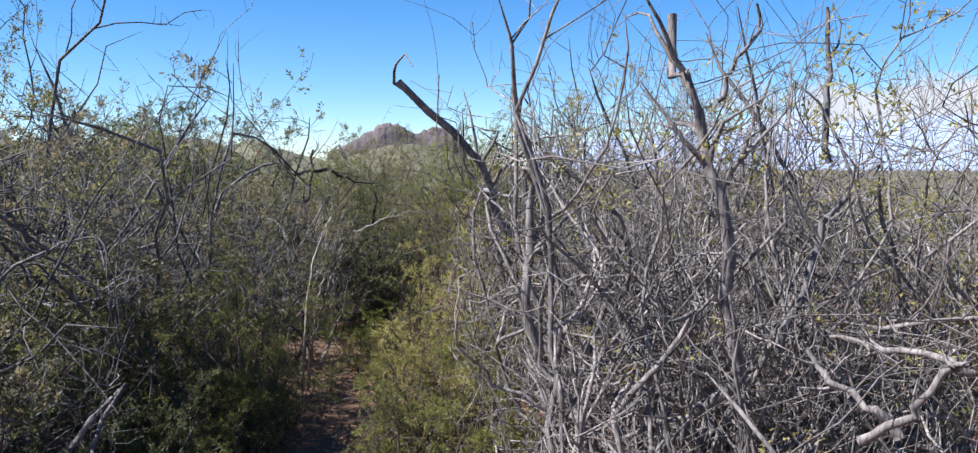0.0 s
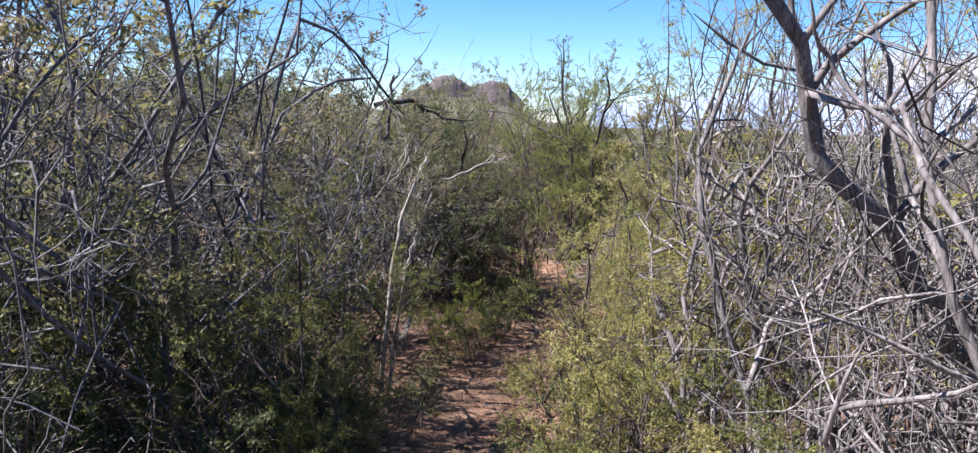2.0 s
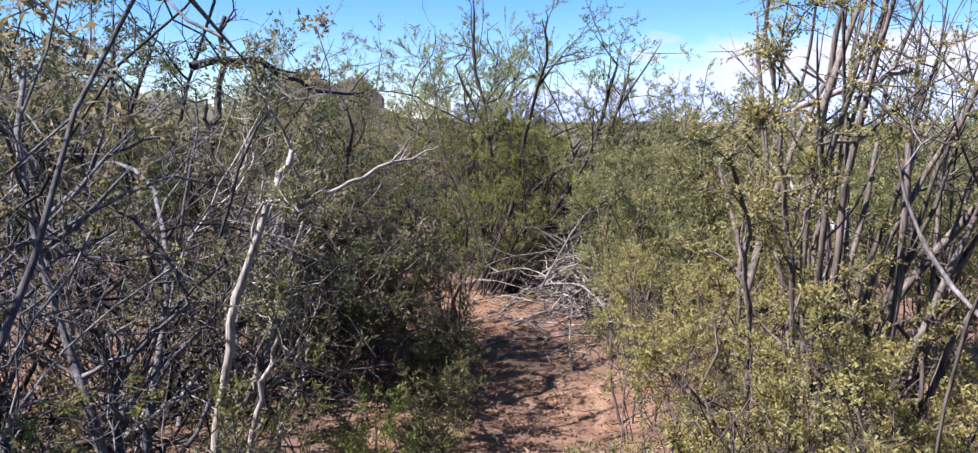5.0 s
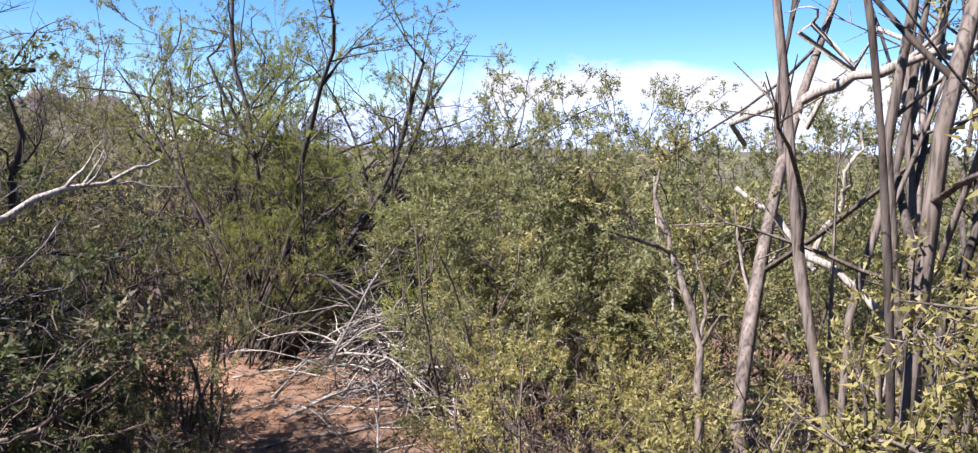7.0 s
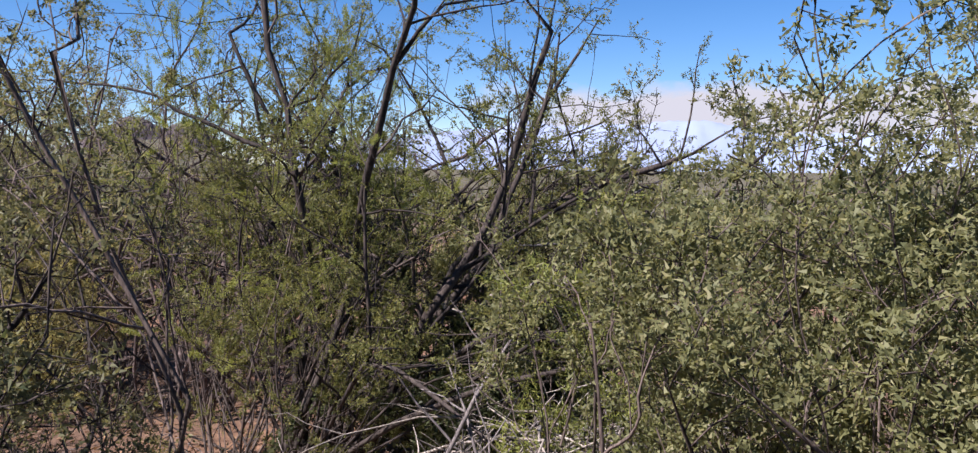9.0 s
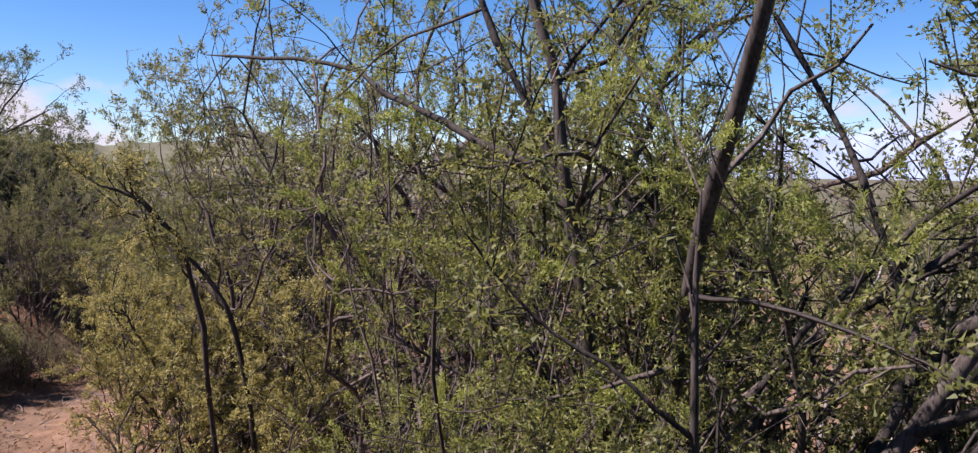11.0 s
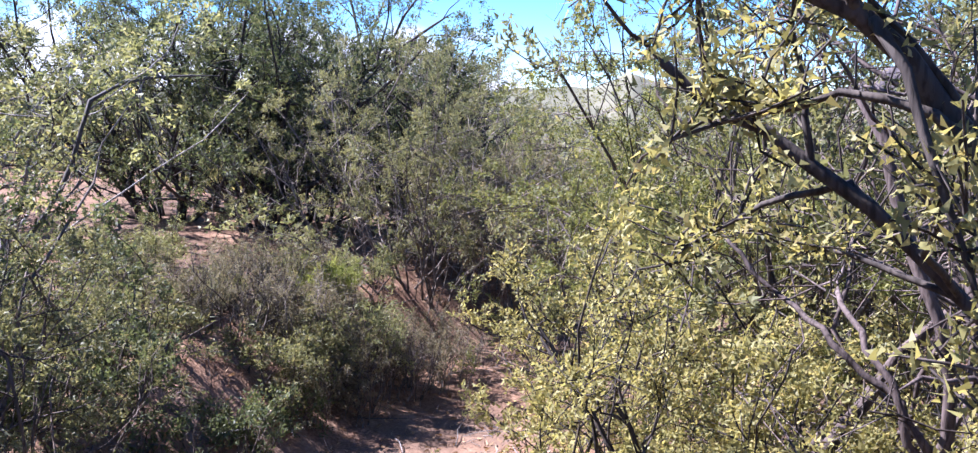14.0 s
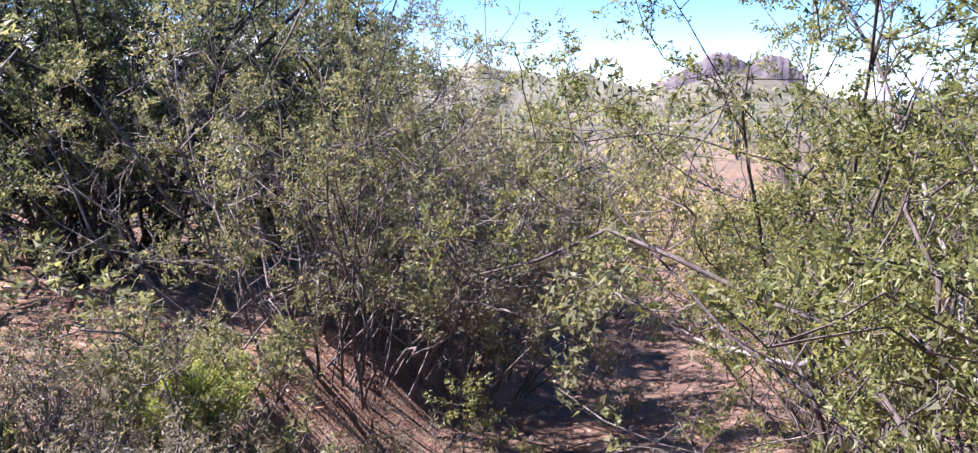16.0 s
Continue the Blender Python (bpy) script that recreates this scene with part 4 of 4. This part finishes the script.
limb("dead_limb", PALE_LIMB, (0.53, 8.18, 1.22), (0.73, 7.71, 1.36), 0.0120, 0.0090, 18, PALE, 0.12, 2)
limb("dead_limb", PALE_LIMB, (0.71, 8.08, 0.74), (0.53, 8.41, 1.01), 0.0120, 0.0060, 19, PALE, 0.1, 1)
limb("dead_limb", PALE_LIMB, (0.73, 8.65, 1.12), (0.82, 8.03, 1.31), 0.0083, 0.0053, 20, PALE, 0.5, 2)
limb("dead_limb", PALE_LIMB, (0.69, 8.3, 0.81), (0.76, 8.24, 1.16), 0.0083, 0.0037, 21, PALE, 0.2, 2)
limb("dead_limb", PALE_LIMB, (1.08, 9.49, 0.33), (1.05, 9.66, 1.0), 0.0083, 0.0037, 23, PALE, 0.07, 1)
limb("dead_limb", PALE_LIMB, (0.4, 12.67, 0.4), (1.32, 12.26, 0.67), 0.0105, 0.0045, 24, PALE, 0.2, 5)
limb("dead_limb", GREY_LIMB, (0.78, 12.98, 0.67), (1.66, 12.76, 0.99), 0.0086, 0.0036, 25, ASH, 0.2, 5)
limb("dead_limb", "slender brown trunk of a leafy shrub", (-3.45, 17.69, -0.09), (-3.73, 17.99, 0.56), 0.022, 0.014, 26, BROWN, 0.08, 4)
limb("dead_limb", PALE_LIMB, (-3.25, 17.27, 0.13), (-3.47, 17.49, 0.82), 0.0075, 0.0045, 27, PALE, 0.08, 2)
limb("dead_limb", PALE_LIMB, (-3.5, 17.59, 0.03), (-3.98, 17.67, 0.09), 0.0105, 0.0045, 28, PALE, 0.15, 2)


# brushwood heap at the bend of the trail
def brushwood(x, y, n, seed):
    rng = np.random.RandomState(seed)
    root = tagged(new("brushwood_pile"), "heap of bleached dry cut branches beside the trail", "brushwood")
    root.location = (x, y, gz(x, y))
    for i in range(n):
        a = rng.uniform(0, 6.283)
        d = np.array([math.cos(a), math.sin(a), rng.uniform(-0.1, 0.45)])
        st = np.array([rng.normal(0, 0.3), rng.normal(0, 0.3), rng.uniform(0.03, 0.5)])
        st[2] *= math.exp(-(st[0] ** 2 + st[1] ** 2) * 3)
        ln = rng.uniform(0.5, 1.4)
        P = grow(rng, (st - d * ln * 0.35)[None], (d + np.array([0, 0, 0.35]))[None], np.array([ln]), 8, 0.16, -0.13)
        xy = P[0, :, :2] + (x, y)
        P[0, :, 2] = np.maximum(P[0, :, 2], ground_z(xy[:, 0], xy[:, 1]) - root.location[2] + 0.01)
        r = rng.uniform(0.004, 0.011)
        sets = [tubes(P, (r * np.linspace(1, 0.3, 9))[None], 5, rng)]
        k = rng.randint(2, 8, 5)
        F = grow(rng, P[0, k], unit(P[0, k] - P[0, k - 1]) + rng.normal(0, 0.5, (5, 3)), rng.uniform(0.15, 0.4, 5), 4, 0.22)
        sets.append(tubes(F, r * 0.5 * np.tile(np.linspace(1, 0.3, 5), (5, 1)), 4, rng))
        part("branch", mesh_of("branch", *joined(*sets), PALE if i % 3 else GREY), root)


brushwood(0.42, 11.4, 95, 5)
brushwood(1.05, 11.2, 40, 6)
brushwood(1.15, 12.35, 50, 8)


# dry litter, sticks and crumbs of earth
def litter():
    rng = np.random.RandomState(9)

    def scatter(n, lo, hi):
        i = rng.randint(0, len(LINE), n)
        r = rng.uniform(lo, hi, n) * rng.choice([-1, 1], n)
        nrm = np.stack([-LINE_T[i, 1], LINE_T[i, 0]], 1)
        q = LINE[i] + nrm * r[:, None] + rng.normal(0, 0.12, (n, 2))
        return np.stack([q[:, 0], q[:, 1], ground_z(q[:, 0], q[:, 1])], 1)

    p = np.concatenate([scatter(700, 0, 0.5), scatter(3000, 0.35, 2.4)])
    a = rng.uniform(0, 6.283, len(p))
    d = np.stack([np.cos(a), np.sin(a), rng.uniform(-0.05, 0.2, len(p))], 1)
    P = grow(rng, p + np.array([0, 0, 0.008]), d, rng.uniform(0.06, 0.32, len(p)), 3, 0.2, -0.02)
    R = rng.uniform(0.0015, 0.0045, (len(p), 1)) * np.linspace(1, 0.5, 4)
    tagged(new("stick_litter", mesh_of("stick_litter", *tubes(P, R, 3, rng), GREY)), "fallen grey sticks strewn over the ground", "litter", kind="stuff")
    p = np.concatenate([scatter(9000, 0, 0.7), scatter(26000, 0.4, 2.6)])
    a = rng.uniform(0, 6.283, len(p))
    d = np.stack([np.cos(a), np.sin(a), rng.uniform(-0.1, 0.45, len(p))], 1)
    tagged(new("leaf_litter", mesh_of("leaf_litter", *leaves(rng, p + np.array([0, 0, 0.006]), d, 0.04, 0.014), RUST, False)), "brown fallen leaves and needles on the soil", "litter", kind="stuff")
    # crumbs and pebbles
    p = scatter(5200, 0, 1.6)
    m = len(p)
    r = 0.004 + 0.016 * rng.uniform(0, 1, (m, 1, 1)) ** 3
    octa = np.array([(1, 0, 0), (0, 1, 0), (-1, 0, 0), (0, -1, 0), (0, 0, 0.8), (0, 0, -0.6)])
    v = p[:, None] + octa[None] * r * rng.uniform(0.6, 1.4, (m, 6, 1))
    f = np.array([(0, 1, 4), (1, 2, 4), (2, 3, 4), (3, 0, 4), (1, 0, 5), (2, 1, 5), (3, 2, 5), (0, 3, 5)])
    q = (np.arange(m)[:, None, None] * 6 + f[None]).reshape(-1, 3)
    tagged(new("soil_crumbs", mesh_of("soil_crumbs", v.reshape(-1, 3), q, STONE, False)), "crumbs of earth and small pebbles on the trail", "gravel", kind="stuff")


litter()


# scrub that fills the slopes further off
def fill_scrub():
    rng = np.random.RandomState(77)
    woods, tints = (BROWN, GREY, DARK), (OLIVE, SAGE, DEEP, YELLOW, OLIVE, DEEP)
    mid = [shrub("scrub_bush", "dense scrub bush on the slope", -6.0 - 1.7 * i, 8.5 - 2 * (i % 3), 2.1, 900 + i, wood=woods[i % 3],
                 leafing=tints[i], stems=7, forks=1, side=5, twigs=4, blades=24, spread=0.75, base=0.45, blade=(0.042, 0.019),
                 nearby=False, leafy=0.8, low=0.05, group="scrub on the slopes") for i in range(6)]
    spots = [(p[2], p[3]) for p in PLANTS]
    n = tries = 0
    while n < 72 and tries < 9000:
        tries += 1
        r, a = 2 + 15 * rng.uniform(), rng.uniform(-80, 100)
        x, y = -1.5 - r * math.sin(math.radians(a)), 9 + r * math.cos(math.radians(a)) + rng.uniform(-10, 3)
        d = np.hypot(LINE[:, 0] - x, LINE[:, 1] - y).min()
        if d < 2.3 or y < -3 or (0.4 < x < 4 and 9.5 < y < 16) or math.hypot(x + 6.9, y - 18.1) < 1.2 or (-5.6 < x < -4 and 14 < y < 18) or min(math.hypot(p[0] - x, p[1] - y) for p in spots) < 0.75:
            continue
        spots.append((x, y))
        side = x - np.interp(y, TRAIL[:, 1], TRAIL[:, 0])
        s = rng.uniform(0.75, 1.2) * (0.7 if side > 0 else 1.0) * (0.75 if y > 20 and x > -7 else 1.0)
        m = pose(x, y, gz(x, y) - 0.03, 0, 0, rng.uniform(0, 360)) @ Matrix.Diagonal((s * 1.15, s * 1.15, s, 1))
        copy_thing(mid[rng.randint(6)], m)
        n += 1
    # far cover: domes of coarse sprays on bare stems
    count, per = 800, 90
    r, a = 16 + 150 * rng.uniform(0, 1, count) ** 1.6, np.radians(rng.uniform(-78, 98, count))
    x, y = -1.5 - r * np.sin(a), 9 + r * np.cos(a)
    ok = np.array([np.hypot(LINE[:, 0] - u, LINE[:, 1] - v).min() > 2.0 for u, v in zip(x, y)])
    x, y, r = x[ok], y[ok], r[ok]
    c = np.stack([x, y, ground_z(x, y)], 1)
    size = rng.uniform(0.7, 1.3, len(c)) * np.where(x > -3, 0.8, 1.0)
    u = unit(rng.normal(size=(len(c), per, 3)))
    u[..., 2] = np.abs(u[..., 2])
    pos = c[:, None] + u * (rng.uniform(0.3, 1, (len(c), per, 1)) ** 0.5) * np.array([1.0, 1.0, 1.5]) * size[:, None, None]
    pos += 0.15 * rng.normal(size=pos.shape)
    tint = rng.randint(0, 4, len(c))
    root = tagged(new("far_scrub"), "grey-green scrub covering the far slopes", "scrub", kind="stuff")
    for i, mat in enumerate((OLIVE, SAGE, DEEP, YELLOW)):
        q = pos[tint == i].reshape(-1, 3)
        dirs = unit(rng.normal(size=q.shape)) + np.array([0, 0, 0.6])
        tagged(part("foliage", mesh_of("foliage", *leaves(rng, q, dirs, 0.3, 0.13), mat, False), root), kind="stuff")
    S = grow(rng, np.repeat(c, 5, 0), rng.normal(0, 0.5, (len(c) * 5, 3)) + np.array([0, 0, 1]), np.repeat(size, 5) * 1.5, 4, 0.2)
    tagged(part("branchwork", mesh_of("branchwork", *tubes(S, np.tile(np.linspace(0.03, 0.01, 5), (len(S), 1)), 3, rng), BROWN), root), kind="stuff")


fill_scrub()
